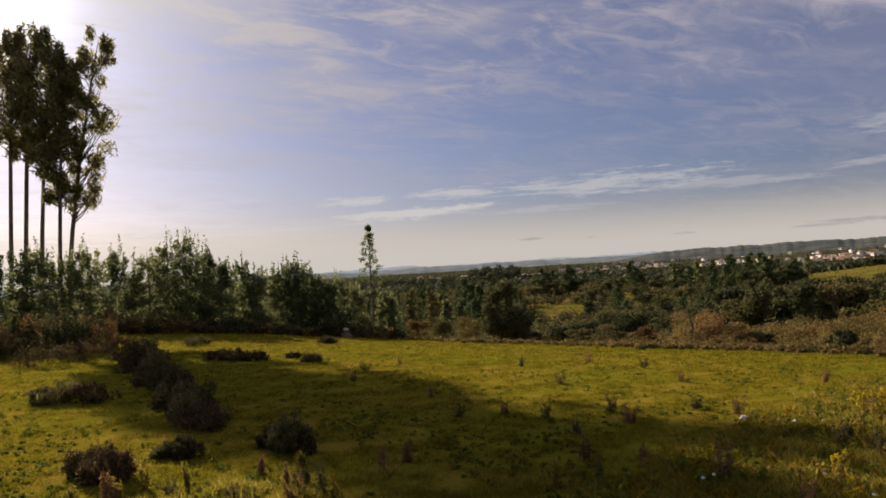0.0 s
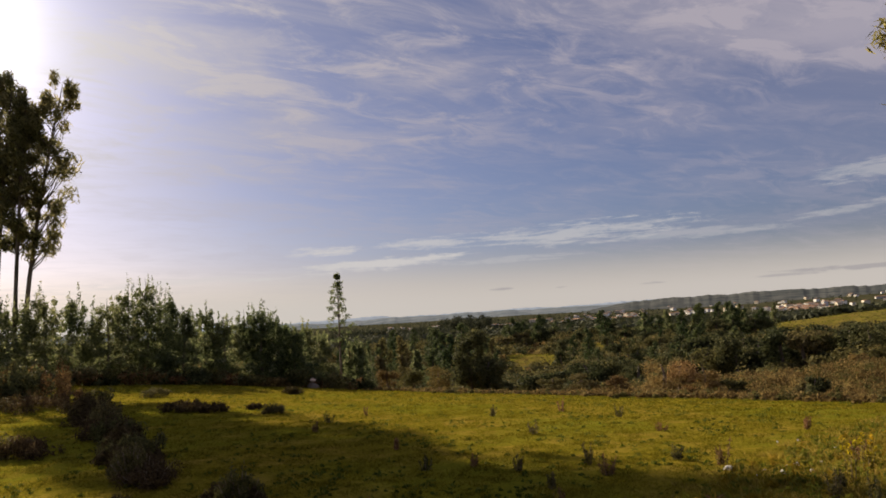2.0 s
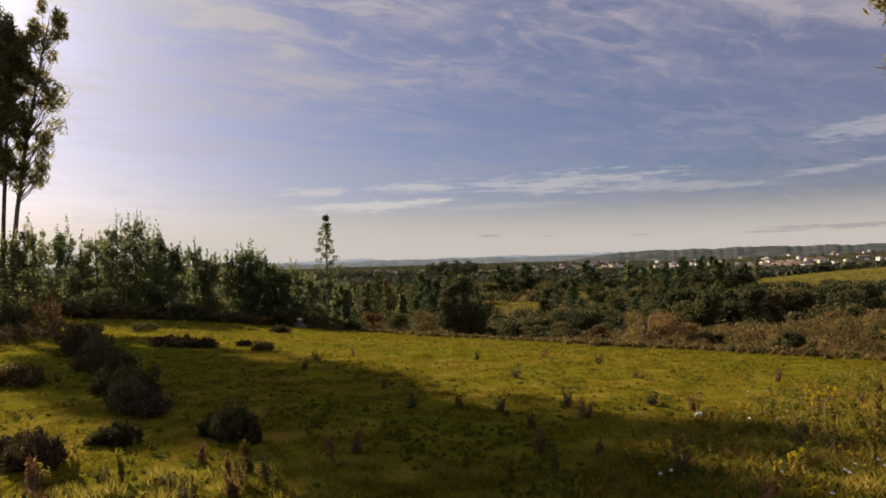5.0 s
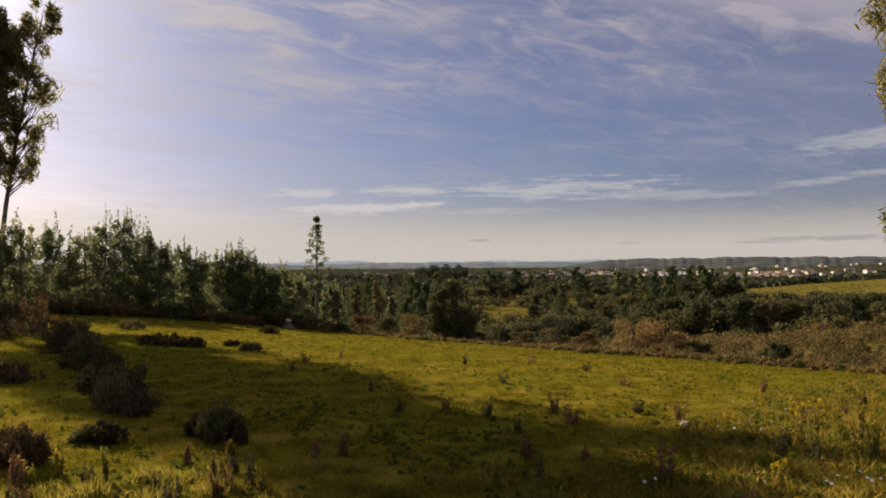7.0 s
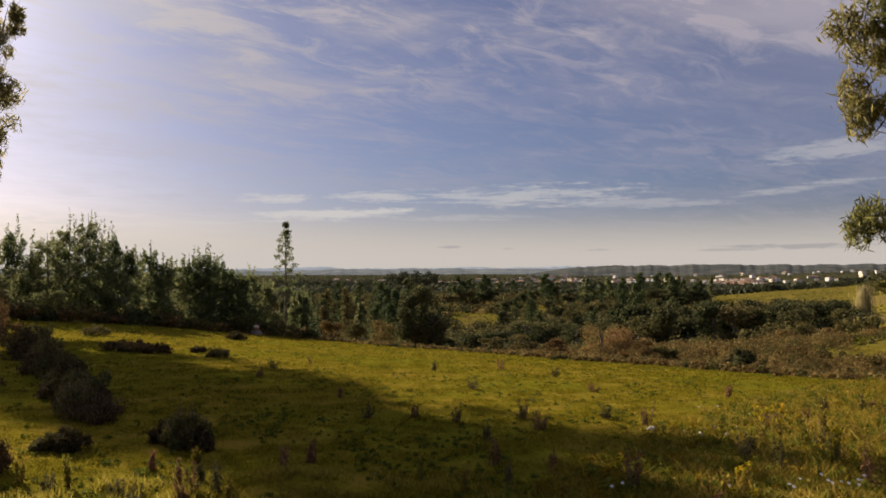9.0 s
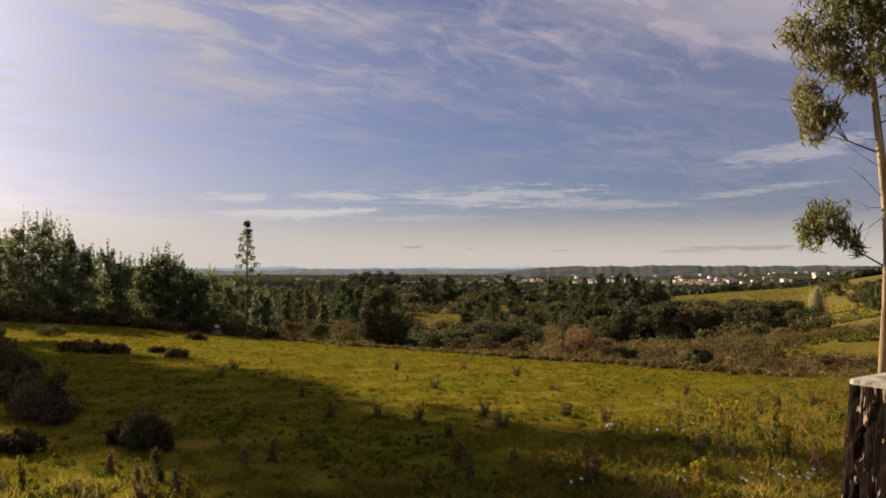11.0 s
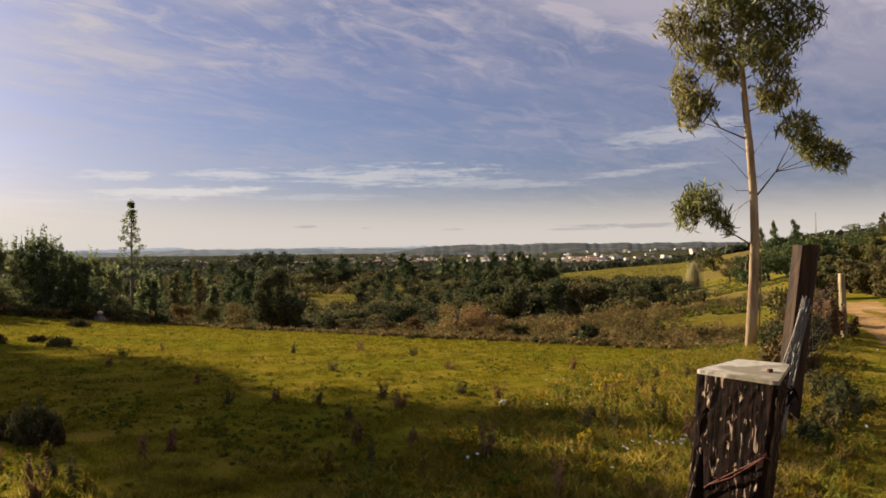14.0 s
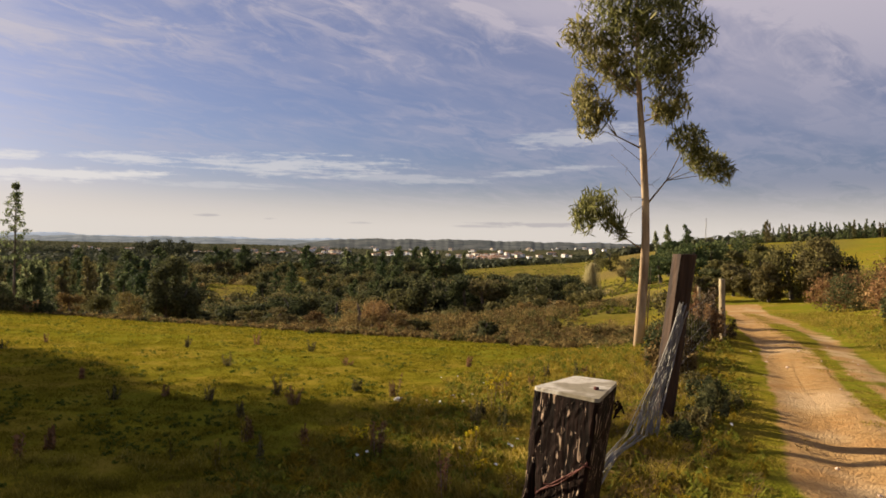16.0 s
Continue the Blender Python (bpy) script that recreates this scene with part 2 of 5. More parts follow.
def tube(points, radii, sides=8, wobble=0.0, seed=0, cap=True):
    """Verts and quads of a tapered tube through points."""
    g = np.random.default_rng(seed)
    pts = [Vector(p) for p in points]
    verts, faces = [], []
    q, last = None, None
    for i, (p, r) in enumerate(zip(pts, radii)):
        way_ = (pts[min(i + 1, len(pts) - 1)] - pts[max(i - 1, 0)]).normalized()
        q = way_.to_track_quat("Z", "Y") if q is None else last.rotation_difference(way_) @ q
        last = way_
        for k in range(sides):
            a = 2 * math.pi * k / sides
            rr = r * (1 + wobble * g.normal())
            verts.append(p + q @ Vector((rr * math.cos(a), rr * math.sin(a), 0)))
        if i:
            b = (i - 1) * sides
            faces += [(b + k, b + (k + 1) % sides, b + sides + (k + 1) % sides, b + sides + k) for k in range(sides)]
    if cap:
        n = len(verts)
        for ring, flip in ((0, True), (len(pts) - 1, False)):
            verts.append(pts[ring])
            c, b = len(verts) - 1, ring * sides
            for k in range(sides):
                tri = (b + (k + 1) % sides, b + k, c, c) if flip else (b + k, b + (k + 1) % sides, c, c)
                faces.append(tri)
    return verts, faces


def tube_mesh(name, runs, mat, sides=8, wobble=0.0, seed=0):
    """One mesh of several tubes; runs are (points, radii)."""
    bm = bmesh.new()
    for j, (pts, radii) in enumerate(runs):
        v, f = tube(pts, radii, sides, wobble, seed + j)
        made = [bm.verts.new(p) for p in v]
        for q in f:
            q = list(dict.fromkeys(q))
            bm.faces.new([made[i] for i in q]).smooth = True
    me = bpy.data.meshes.new(name)
    bm.to_mesh(me)
    bm.free()
    me.materials.append(mat)
    return me


def unit(v):
    return v / (np.linalg.norm(v, axis=1, keepdims=True) + 1e-9)


def leaf_quads(centres, length, width, droop=0.5, g=rng, vary=0.35, facing=None, follow=0.0):
    """Pointed leaves as diamonds round the centres; follow turns them flat to the clump's own surface."""
    n = len(centres)
    d = unit(g.normal(size=(n, 3)))
    d[:, 2] = d[:, 2] * (1 - droop) - droop
    d = unit(d)
    if facing is None:
        side = unit(np.cross(d, g.normal(size=(n, 3))))
    else:
        face = unit(facing * follow + g.normal(size=(n, 3)) * (1 - follow) * 0.7)
        d = unit(d - face * np.sum(d * face, axis=1, keepdims=True))
        side = np.cross(face, d)
    ln = (length * (1 + vary * g.normal(size=(n, 1)))).clip(length * 0.4, length * 1.9)
    wd = width * (1 + vary * g.normal(size=(n, 1))).clip(0.5, 1.8)
    a, b = centres - d * ln * 0.5, centres + d * ln * 0.5
    mid = centres - d * ln * 0.08
    verts = np.stack([a, mid + side * wd * 0.5, b, mid - side * wd * 0.5], 1).reshape(-1, 3)
    return verts, np.arange(4 * n).reshape(n, 4)


def clump_points(clumps, g):
    """Points in ragged clumps (x, y, z, width radius, height radius, count), thicker towards the outside, and their outward ways."""
    out, ways = [], []
    for x, y, z, rw, rh, n in clumps:
        d = unit(g.normal(size=(n, 3)))
        r = g.uniform(0.25, 1.0, (n, 1)) ** 0.55 * (1 + 0.16 * g.normal(size=(n, 1)))
        out.append(np.array([x, y, z]) + d * r * np.array([rw, rw, rh]))
        ways.append(unit(d / np.array([rw, rw, rh])))
    return np.concatenate(out), np.concatenate(ways)


def leafage(clumps, length, width, droop, g, follow):
    pts, ways = clump_points(clumps, g)
    return leaf_quads(pts, length, width, droop, g, 0.35, ways, follow)


def crown_mesh(name, clumps, length, width, droop, mat, seed, follow=0.55):
    g = np.random.default_rng(seed)
    v, f = leafage(clumps, length, width, droop, g, follow)
    return quick_mesh(name, v, f, mat)


def tree(name, place, trunk, clumps, leaf_size, droop, leaf_mat, bark_mat, label, category, group="", seed=1, limbs=True):
    """A tree: tapered trunk through local points, one limb to each clump, and a crown of single leaves."""
    root = thing(name, place, label, category, group)
    pts, radii = trunk
    part("trunk", tube_mesh("trunk", [(pts, radii)], bark_mat, 9, 0.05, seed), bark_mat, root)
    if limbs:
        g = np.random.default_rng(seed + 50)
        zs = [p[2] for p in pts]
        for x, y, z, rw, rh, n in clumps:
            from_z = max(zs[0] + 0.15 * (zs[-1] - zs[0]), min(z - 0.75 * math.hypot(x, y) - 0.1, zs[-1] * 0.97))
            i = max(j for j in range(len(pts)) if zs[j] <= from_z or j == 0)
            k = min(i + 1, len(pts) - 1)
            f = 0 if k == i else min(1, max(0, (from_z - zs[i]) / max(zs[k] - zs[i], 1e-6)))
            a = Vector(pts[i]).lerp(Vector(pts[k]), f)
            r = 0.45 * (radii[i] * (1 - f) + radii[k] * f)
            b = Vector((x, y, z))
            m = a.lerp(b, 0.55) + Vector((g.normal() * 0.05, g.normal() * 0.05, -0.06)) * (b - a).length
            part("limb", tube_mesh("limb", [([a, m, b], [r, r * 0.6, r * 0.2])], bark_mat, 5, 0.0, seed), bark_mat, root)
    part("crown", crown_mesh("crown", clumps, leaf_size[0], leaf_size[1], droop, leaf_mat, seed), leaf_mat, root)
    return root


# ---------------------------------------------------------------- lie of the land
ALONG, LEFT = np.array([0.63, 0.777]), np.array([-0.777, 0.63])     # the fence runs along ALONG; LEFT points to the field
RADII = [0, 42, 60, 100, 150, 220, 300, 400, 500, 650, 1100, 1500, 2500, 4600]
LAND = {
    -12: [-1.6, -2.4, -5.4, -9.6, -11.4, -11.5, -10.5, -11.0, -12.0, -14.5, -24.0, -28.0, -26.0, -12.0],
    12: [-2.4, -3.0, -5.4, -9.6, -11.4, -11.3, -10.0, -11.0, -12.0, -14.5, -25.0, -31.0, -27.0, -12.0],
    20: [-2.2, -2.8, -4.8, -8.6, -10.4, -10.4, -9.6, -13.0, -14.0, -16.0, -28.0, -36.0, -26.0, -10.0],
    30: [-1.8, -2.2, -3.2, -5.6, -7.6, -6.4, -5.0, -10.0, -14.0, -16.0, -26.0, -33.0, -16.0, -8.0],
    38: [-1.2, -1.6, -1.8, -2.4, -1.6, 0.8, 1.8, 0.0, -6.0, -8.0, -6.0, -4.0, 0.0, 0.0],
    50: [-0.6, -0.9, -0.5, 0.6, 2.0, 4.6, 6.2, 7.0, 6.0, 4.0, 0.0, 0.0, 0.0, 0.0],
    75: [0.0, 0.6, 1.5, 2.5, 4.0, 6.0, 7.0, 8.0, 7.0, 5.0, 0.0, 0.0, 0.0, 0.0],
}


def step(x, a, b):
    f = np.clip((x - a) / (b - a), 0, 1)
    return f * f * (3 - 2 * f)


@functools.lru_cache(maxsize=None)
def waves(seed):
    g = np.random.default_rng(seed)
    return [(g.uniform(0, 6.28), g.uniform(0.6, 1.7), g.uniform(0, 6.28)) for _ in range(6)]


def bumps(x, y, size, seed):
    """Smooth unevenness out of a few crossed waves."""
    out = 0.0
    for a, w, ph in waves(seed):
        out = out + np.sin((x * math.cos(a) + y * math.sin(a)) * w / size * 6.28 + ph)
    return out / 6


def ground_z(x, y):
    x, y = np.asarray(x, float), np.asarray(y, float)
    r = np.hypot(x, y)
    az = np.degrees(np.arctan2(x, y))
    a, s = x * ALONG[0] + y * ALONG[1], x * LEFT[0] + y * LEFT[1]
    field = -0.0029 * np.clip(a, 0, 34) ** 2 + 0.03 * np.clip(s - 22, 0, 30)
    field = field + 0.035 * bumps(x, y, 5.0, 1) * step(r, 1, 6)
    track = -0.0010 * np.clip(a, 0, 45) ** 2
    track = track - 0.05 * np.exp(-((s + 1.25) / 0.28) ** 2) - 0.05 * np.exp(-((s + 2.75) / 0.30) ** 2)
    track = track + 0.10 * np.clip(-s - 3.9, 0, 3) + 0.16 * np.clip(-s - 6.0, 0, 8)
    near = field + (track - field) * step(-s, -2.5, 0.6)
    keys = list(LAND)
    rows = np.array([np.interp(r, RADII, LAND[k]) for k in keys])
    pos = np.interp(np.clip(az, keys[0], keys[-1]), keys, np.arange(len(keys)))
    i = np.clip(pos.astype(int), 0, len(keys) - 2)
    f = pos - i
    flat = rows.reshape(len(keys), -1)
    idx = np.arange(flat.shape[1])
    far = flat[i.ravel(), idx] * (1 - f.ravel()) + flat[i.ravel() + 1, idx] * f.ravel()
    far = far.reshape(r.shape) + bumps(x, y, 60.0, 2) * step(r, 60, 160) * 0.8 + bumps(x, y, 400.0, 3) * step(r, 600, 1500) * 2.0
    return near + (far - near) * step(r, 32, 52)


def on_ground(az, d, lift=0.0):
    """A place at azimuth az (degrees from +y towards +x) and distance d, on the ground."""
    x, y = d * math.sin(radians(az)), d * math.cos(radians(az))
    return (x, y, float(ground_z(x, y)) + lift)


def along_fence(a, s, lift=0.0):
    x, y = a * ALONG[0] + s * LEFT[0], a * ALONG[1] + s * LEFT[1]
    return (x, y, float(ground_z(x, y)) + lift)


# ---------------------------------------------------------------- ground
def ground_colour(n):
    place = n.add("ShaderNodeTexCoord").outputs["Object"]
    cover = n.add("ShaderNodeVertexColor", layer_name="cover")
    split = n.add("ShaderNodeSeparateColor")
    n.link(cover.outputs[0], split.inputs[0])
    dirt, heath, meadow = split.outputs
    fine, mid, wide = n.noise(place, 14.0, 4.0, 0.65), n.noise(place, 1.6, 4.0, 0.6), n.noise(place, 0.22, 3.0)
    grass = n.mix(n.ramp(fine, 0.3, 0.7), (0.112, 0.094, 0.010), (0.230, 0.182, 0.019))
    grass = n.mix(n.math("MULTIPLY", n.ramp(mid, 0.45, 0.66), 0.75), grass, (0.28, 0.195, 0.034))
    grass = n.mix(n.math("MULTIPLY", n.ramp(wide, 0.4, 0.62), 0.6), grass, (0.135, 0.155, 0.013))
    far_wood = n.mix(n.ramp(n.noise(place, 0.035, 5.0, 0.7), 0.38, 0.62), (0.032, 0.036, 0.022), (0.080, 0.076, 0.042))
    brown = n.mix(n.ramp(mid, 0.3, 0.7), (0.095, 0.072, 0.026), (0.20, 0.150, 0.050))
    earth = n.mix(n.ramp(fine, 0.3, 0.7), (0.30, 0.178, 0.074), (0.40, 0.255, 0.112))
    earth = n.mix(n.math("MULTIPLY", n.ramp(mid, 0.45, 0.7), 0.7), earth, (0.33, 0.175, 0.062))
    earth = n.mix(n.math("MULTIPLY", n.ramp(n.noise(place, 0.5, 3.0), 0.5, 0.66), 0.6), earth, (0.50, 0.37, 0.22))
    earth = n.mix(n.math("MULTIPLY", n.ramp(n.noise(place, 5.0, 5.0, 0.7), 0.56, 0.66), 0.6), earth, (0.20, 0.12, 0.05))
    lush = n.mix(n.math("MULTIPLY", n.ramp(n.noise(n.scale_vector(place, (1.0, 0.25, 1.0), (0, 0, 0.5)), 0.25, 4.0), 0.5, 0.65), 0.5), n.mix(n.ramp(wide, 0.3, 0.7), (0.105, 0.092, 0.020), (0.165, 0.135, 0.031)), (0.14, 0.095, 0.03))
    edge = n.math("MULTIPLY_ADD", n.math("SUBTRACT", mid, 0.5), 0.9, 0.0)
    c = n.mix(meadow, grass, lush)
    c = n.mix(n.ramp(n.math("ADD", heath, edge), 0.35, 0.65), c, n.mix(cover.outputs["Alpha"], brown, far_wood))
    return n.mix(n.ramp(n.math("ADD", dirt, edge), 0.40, 0.62), c, earth)


def ground_height(n):
    place = n.add("ShaderNodeTexCoord").outputs["Object"]
    return n.math("ADD", n.noise(place, 9.0, 5.0, 0.7), n.noise(place, 40.0, 3.0)), 0.6, 0.04


GROUND = material("meadow_and_earth", ground_colour, 1.0, 0.0, ground_height)


def land_cover(x, y):
    """Bare earth, brown heath and lush meadow, 0 to 1 each."""
    r, az = np.hypot(x, y), np.degrees(np.arctan2(x, y))
    a, s = x * ALONG[0] + y * ALONG[1], x * LEFT[0] + y * LEFT[1]
    ruts = np.exp(-((s + 1.44 + 0.08 * np.sin(a * 0.5) - 0.06 * (1 - step(a, 5, 10))) / (0.46 + 0.22 * (1 - step(a, 5, 10)))) ** 4) + 0.14 * np.exp(-((s + 2.0) / 0.3) ** 4) + 0.60 * np.exp(-((s + 2.55 + 0.12 * np.sin(a * 0.4)) / 0.36) ** 4)
    wide_open = np.exp(-((s + 2.1) / 0.9) ** 4) * step(a, 22, 27)
    dirt = np.clip(np.maximum(ruts, wide_open), 0, 1) * step(a, -6, -3) * (1 - step(a, 44, 48))
    far_side = np.interp(az, [-40, -12, -7, 0, 17, 30, 36], [44, 42, 39, 33, 26.5, 25, 25])
    heath = step(r, far_side - 9, far_side + 5) * (0.75 + 0.25 * step(r, 420, 600)) * (1 - 0.55 * step(az, 33, 38))
    heath = np.maximum(heath, 0.35 * step(-s, 6.0, 8.0))
    lush = np.zeros_like(r)
    for az0, d0, wa, wd in ((25.5, 265, 6.5, 75), (4.6, 196, 1.8, 24), (9.9, 232, 1.2, 22), (30.5, 125, 3.6, 42), (33, 95, 4.0, 10), (31.5, 52, 4.5, 9),
                            (44.5, 215, 4.0, 60), (-5, 560, 5.0, 60), (2, 480, 3.0, 30)):
        lush = np.maximum(lush, np.exp(-((az - az0) / wa) ** 4 - ((r - d0) / wd) ** 4))
    lush = np.maximum(lush, step(r, 700, 1200) * (0.0 + 0.3 * bumps(x, y, 300.0, 9)))
    return dirt, np.clip(heath - lush, 0, 1), np.clip(lush, 0, 1)


def build_ground():
    azs = np.radians(np.concatenate([np.arange(-180, -50, 6.0), np.arange(-50, 66, 0.5), np.arange(66, 180, 6.0)]))
    rs = np.concatenate([[0.25], 0.5 * 1.045 ** np.arange(0, 208)])
    rs = rs[rs < 4700]
    A, R = np.meshgrid(azs, rs)
    X, Y = R * np.sin(A), R * np.cos(A)
    Z = ground_z(X, Y)
    n, m = A.shape
    verts = np.stack([X, Y, Z], -1).reshape(-1, 3)
    i, j = np.meshgrid(np.arange(n - 1), np.arange(m), indexing="ij")
    k = (j + 1) % m
    faces = np.stack([i * m + j, (i + 1) * m + j, (i + 1) * m + k, i * m + k], -1).reshape(-1, 4)
    verts = np.concatenate([verts, [[0, 0, float(ground_z(0.0, 0.0))]]])
    c = len(verts) - 1
    hub = np.array([[c, b, (b + 1) % m, (b + 1) % m] for b in range(m)])
    me = bpy.data.meshes.new("ground")
    bm_faces = [tuple(f) for f in faces[:, ::-1]] + [(c, int(h[2]), int(h[1])) for h in hub]
    me.from_pydata(verts.tolist(), [], bm_faces)
    me.polygons.foreach_set("use_smooth", np.ones(len(me.polygons), bool))
    layer = me.color_attributes.new("cover", "FLOAT_COLOR", "POINT")
    d, h, l = land_cover(verts[:, 0], verts[:, 1])
    layer.data.foreach_set("color", np.stack([d, h, l, step(np.hypot(verts[:, 0], verts[:, 1]), 300, 480)], 1).astype(np.float32).ravel())
    me.materials.append(GROUND)
    me.validate()
    ob = new("ground", me)
    bm = bmesh.new()
    bm.from_mesh(me)
    bmesh.ops.recalc_face_normals(bm, faces=bm.faces)
    if sum(f.normal.z for f in list(bm.faces)[:500]) < 0:
        bmesh.ops.reverse_faces(bm, faces=bm.faces)
    bm.to_mesh(me)
    bm.free()
    return tagged(ob, "green winter pasture falling away to a wooded valley", "ground", kind="structure")


build_ground()

# far ridges that close the horizon; the haze of distance is painted into their colours
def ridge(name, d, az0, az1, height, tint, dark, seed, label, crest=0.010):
    """A ridge coloured as if seen through haze: a sheet that climbs to a ragged crest and falls away behind it."""
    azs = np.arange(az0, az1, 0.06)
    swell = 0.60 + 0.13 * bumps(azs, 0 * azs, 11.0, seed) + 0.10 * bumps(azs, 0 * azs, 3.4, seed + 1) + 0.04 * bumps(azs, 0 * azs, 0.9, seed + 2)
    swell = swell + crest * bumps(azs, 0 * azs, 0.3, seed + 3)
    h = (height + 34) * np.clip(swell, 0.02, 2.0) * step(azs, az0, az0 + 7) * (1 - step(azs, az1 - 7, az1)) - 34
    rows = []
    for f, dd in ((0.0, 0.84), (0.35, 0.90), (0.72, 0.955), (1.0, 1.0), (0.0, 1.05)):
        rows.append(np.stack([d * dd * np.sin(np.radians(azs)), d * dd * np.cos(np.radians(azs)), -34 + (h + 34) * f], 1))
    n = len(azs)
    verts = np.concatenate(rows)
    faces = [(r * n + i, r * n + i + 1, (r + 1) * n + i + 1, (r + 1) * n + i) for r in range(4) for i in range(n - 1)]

    # tint and dark already hold the blue-grey of the air in between
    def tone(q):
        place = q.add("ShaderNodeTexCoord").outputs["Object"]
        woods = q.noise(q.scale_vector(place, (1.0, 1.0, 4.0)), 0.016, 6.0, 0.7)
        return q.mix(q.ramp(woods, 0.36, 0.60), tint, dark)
    mat = material(name + "_painted_haze", tone, 1.0, 0.0)
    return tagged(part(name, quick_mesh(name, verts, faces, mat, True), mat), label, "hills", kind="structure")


ridge("backdrop_ridge_1", 4300, -60, 75, 40, (0.30, 0.36, 0.46), (0.25, 0.31, 0.41), 21, "far hills along the horizon, painted pale blue for haze", 0.008)
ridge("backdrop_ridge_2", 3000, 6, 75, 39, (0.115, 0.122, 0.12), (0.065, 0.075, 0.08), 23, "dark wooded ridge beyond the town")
ridge("backdrop_ridge_3", 3600, -34, 22, 27, (0.21, 0.24, 0.27), (0.13, 0.16, 0.19), 25, "low ridge on the horizon with haze painted into its colour")

# ---------------------------------------------------------------- tall eucalypts beyond the scrub
def tall_eucalyptus(place, height, lean, bare, spread, seed, group="tall eucalypts in a clump", label="tall slender eucalyptus with a bare trunk and drooping crown"):
    g = np.random.default_rng(seed)
    lx, ly = lean
    pts = [(lx * max(f, 0) ** 1.5, ly * max(f, 0) ** 1.5, height * f) for f in (-0.02, 0.15, 0.35, 0.55, 0.75, 0.9, 0.99)]
    radii = [0.0085 * height * k for k in (1.0, 0.9, 0.78, 0.66, 0.48, 0.28, 0.1)]
    clumps = []
    for i in range(64):
        f = bare + (1 - bare) * (i + 0.5) / 64
        w = spread * (0.30 + 0.85 * math.sin(math.pi * min(1, (f - bare) / (1 - bare) * 0.80 + 0.14))) * g.uniform(0.7, 1.2)
        a = g.uniform(0, 6.28)
        clumps.append((lx * f ** 1.5 + 0.66 * w * math.cos(a), ly * f ** 1.5 + 0.66 * w * math.sin(a), height * f + g.normal() * 0.12,
                       0.30 * w, 0.030 * height * g.uniform(0.6, 1.2), 92))
    return tree("eucalyptus", place, (pts, radii), clumps, (0.32, 0.06), 0.72, CLUMP_LEAF, GREY_BARK, label, "tree", group, seed)


for az, d, z, lean, bare, spread, seed in ((-33.4, 39, 11.8, (0.2, 0.6), 0.62, 1.15, 31), (-32.6, 40.5, 12.3, (0.9, 0.0), 0.60, 1.6, 32), (-31.7, 38, 11.2, (0.8, 0.3), 0.60, 1.4, 40),
                                           (-30.6, 36.5, 10.2, (0.3, 0.7), 0.48, 1.2, 33), (-30.2, 37, 11.2, (1.75, 0.6), 0.42, 1.3, 34), (-42.0, 40, 9.0, (0.3, 0.0), 0.5, 1.8, 36)):
    spot = on_ground(az, d)
    tall_eucalyptus(spot, z - spot[2] + 1.5, lean, bare, spread, seed)


# ---------------------------------------------------------------- row of young eucalypts along the field's far side
def young_eucalyptus(place, height, width, seed, label="bushy young eucalyptus with pointed top and dense foliage"):
    g = np.random.default_rng(seed)
    pts = [(0.03 * g.normal(), 0.03 * g.normal(), height * f) for f in (-0.03, 0.25, 0.5, 0.75, 0.98)]
    clumps = [(0, 0, height * 0.22, 0.38 * width, 0.22 * height, 600), (0, 0, height * 0.46, 0.26 * width, 0.20 * height, 360)]
    for i in range(84):
        f = 0.03 + 0.84 * (i / 83) ** 1.1
        w = width * 0.56 * (1.0 - 0.80 * max(0, (f - 0.30) / 0.70)) * g.uniform(0.7, 1.15)
        a, rr = g.uniform(0, 6.28), g.uniform(0.35, 0.95)
        clumps.append((rr * w * math.cos(a), rr * w * math.sin(a), height * f, 0.17 * w + 0.04, height * g.uniform(0.04, 0.07), int(30 + 45 * w)))
    for k in range(9):
        a, rr = g.uniform(0, 6.28), width * g.uniform(0.0, 0.42)
        top = height * (1.06 - 0.62 * rr / width) * g.uniform(0.90, 1.06)
        for q in range(8):
            clumps.append((rr * math.cos(a) + 0.03 * g.normal(), rr * math.sin(a) + 0.03 * g.normal(), top * (0.66 + 0.048 * q), width * (0.066 - 0.0075 * q), height * 0.030, 26 - 3 * q))
    return tree("young_eucalyptus", place, (pts, [0.06, 0.05, 0.035, 0.02, 0.006]), clumps, (0.15, 0.042), 0.3,
                YOUNG_LEAF, GREY_BARK, label, "tree", "row of young eucalypts", seed, False)


ROW = [(-42.0, 31, 3.8, 3.6), (-39.8, 32, 3.6, 3.6), (-37.8, 31, 3.4, 3.4), (-36.2, 33, 3.6, 3.4), (-34.5, 33, 3.5, 3.4), (-32.3, 34, 3.6, 3.2), (-30.6, 36, 3.5, 3.2), (-28.8, 36, 4.0, 2.9), (-26.9, 37, 4.1, 3.0), (-25.0, 36, 3.8, 3.0), (-23.7, 37, 4.5, 2.9),
       (-22.5, 37, 5.0, 2.9), (-21.3, 38, 4.5, 2.9), (-20.2, 36, 3.6, 2.8), (-18.6, 38, 4.0, 2.0), (-17.4, 37, 3.2, 2.6), (-16.0, 38, 3.8, 2.6), (-14.9, 37, 3.9, 2.4),
       (-13.8, 38, 3.6, 2.4), (-12.6, 37, 2.9, 2.3), (-11.9, 39, 3.4, 2.4), (-10.9, 40, 3.0, 2.3), (-8.2, 40, 2.6, 1.8)]
for i, (az, d, h, w) in enumerate(ROW):
    young_eucalyptus(on_ground(az, d), h, w, 100 + i)


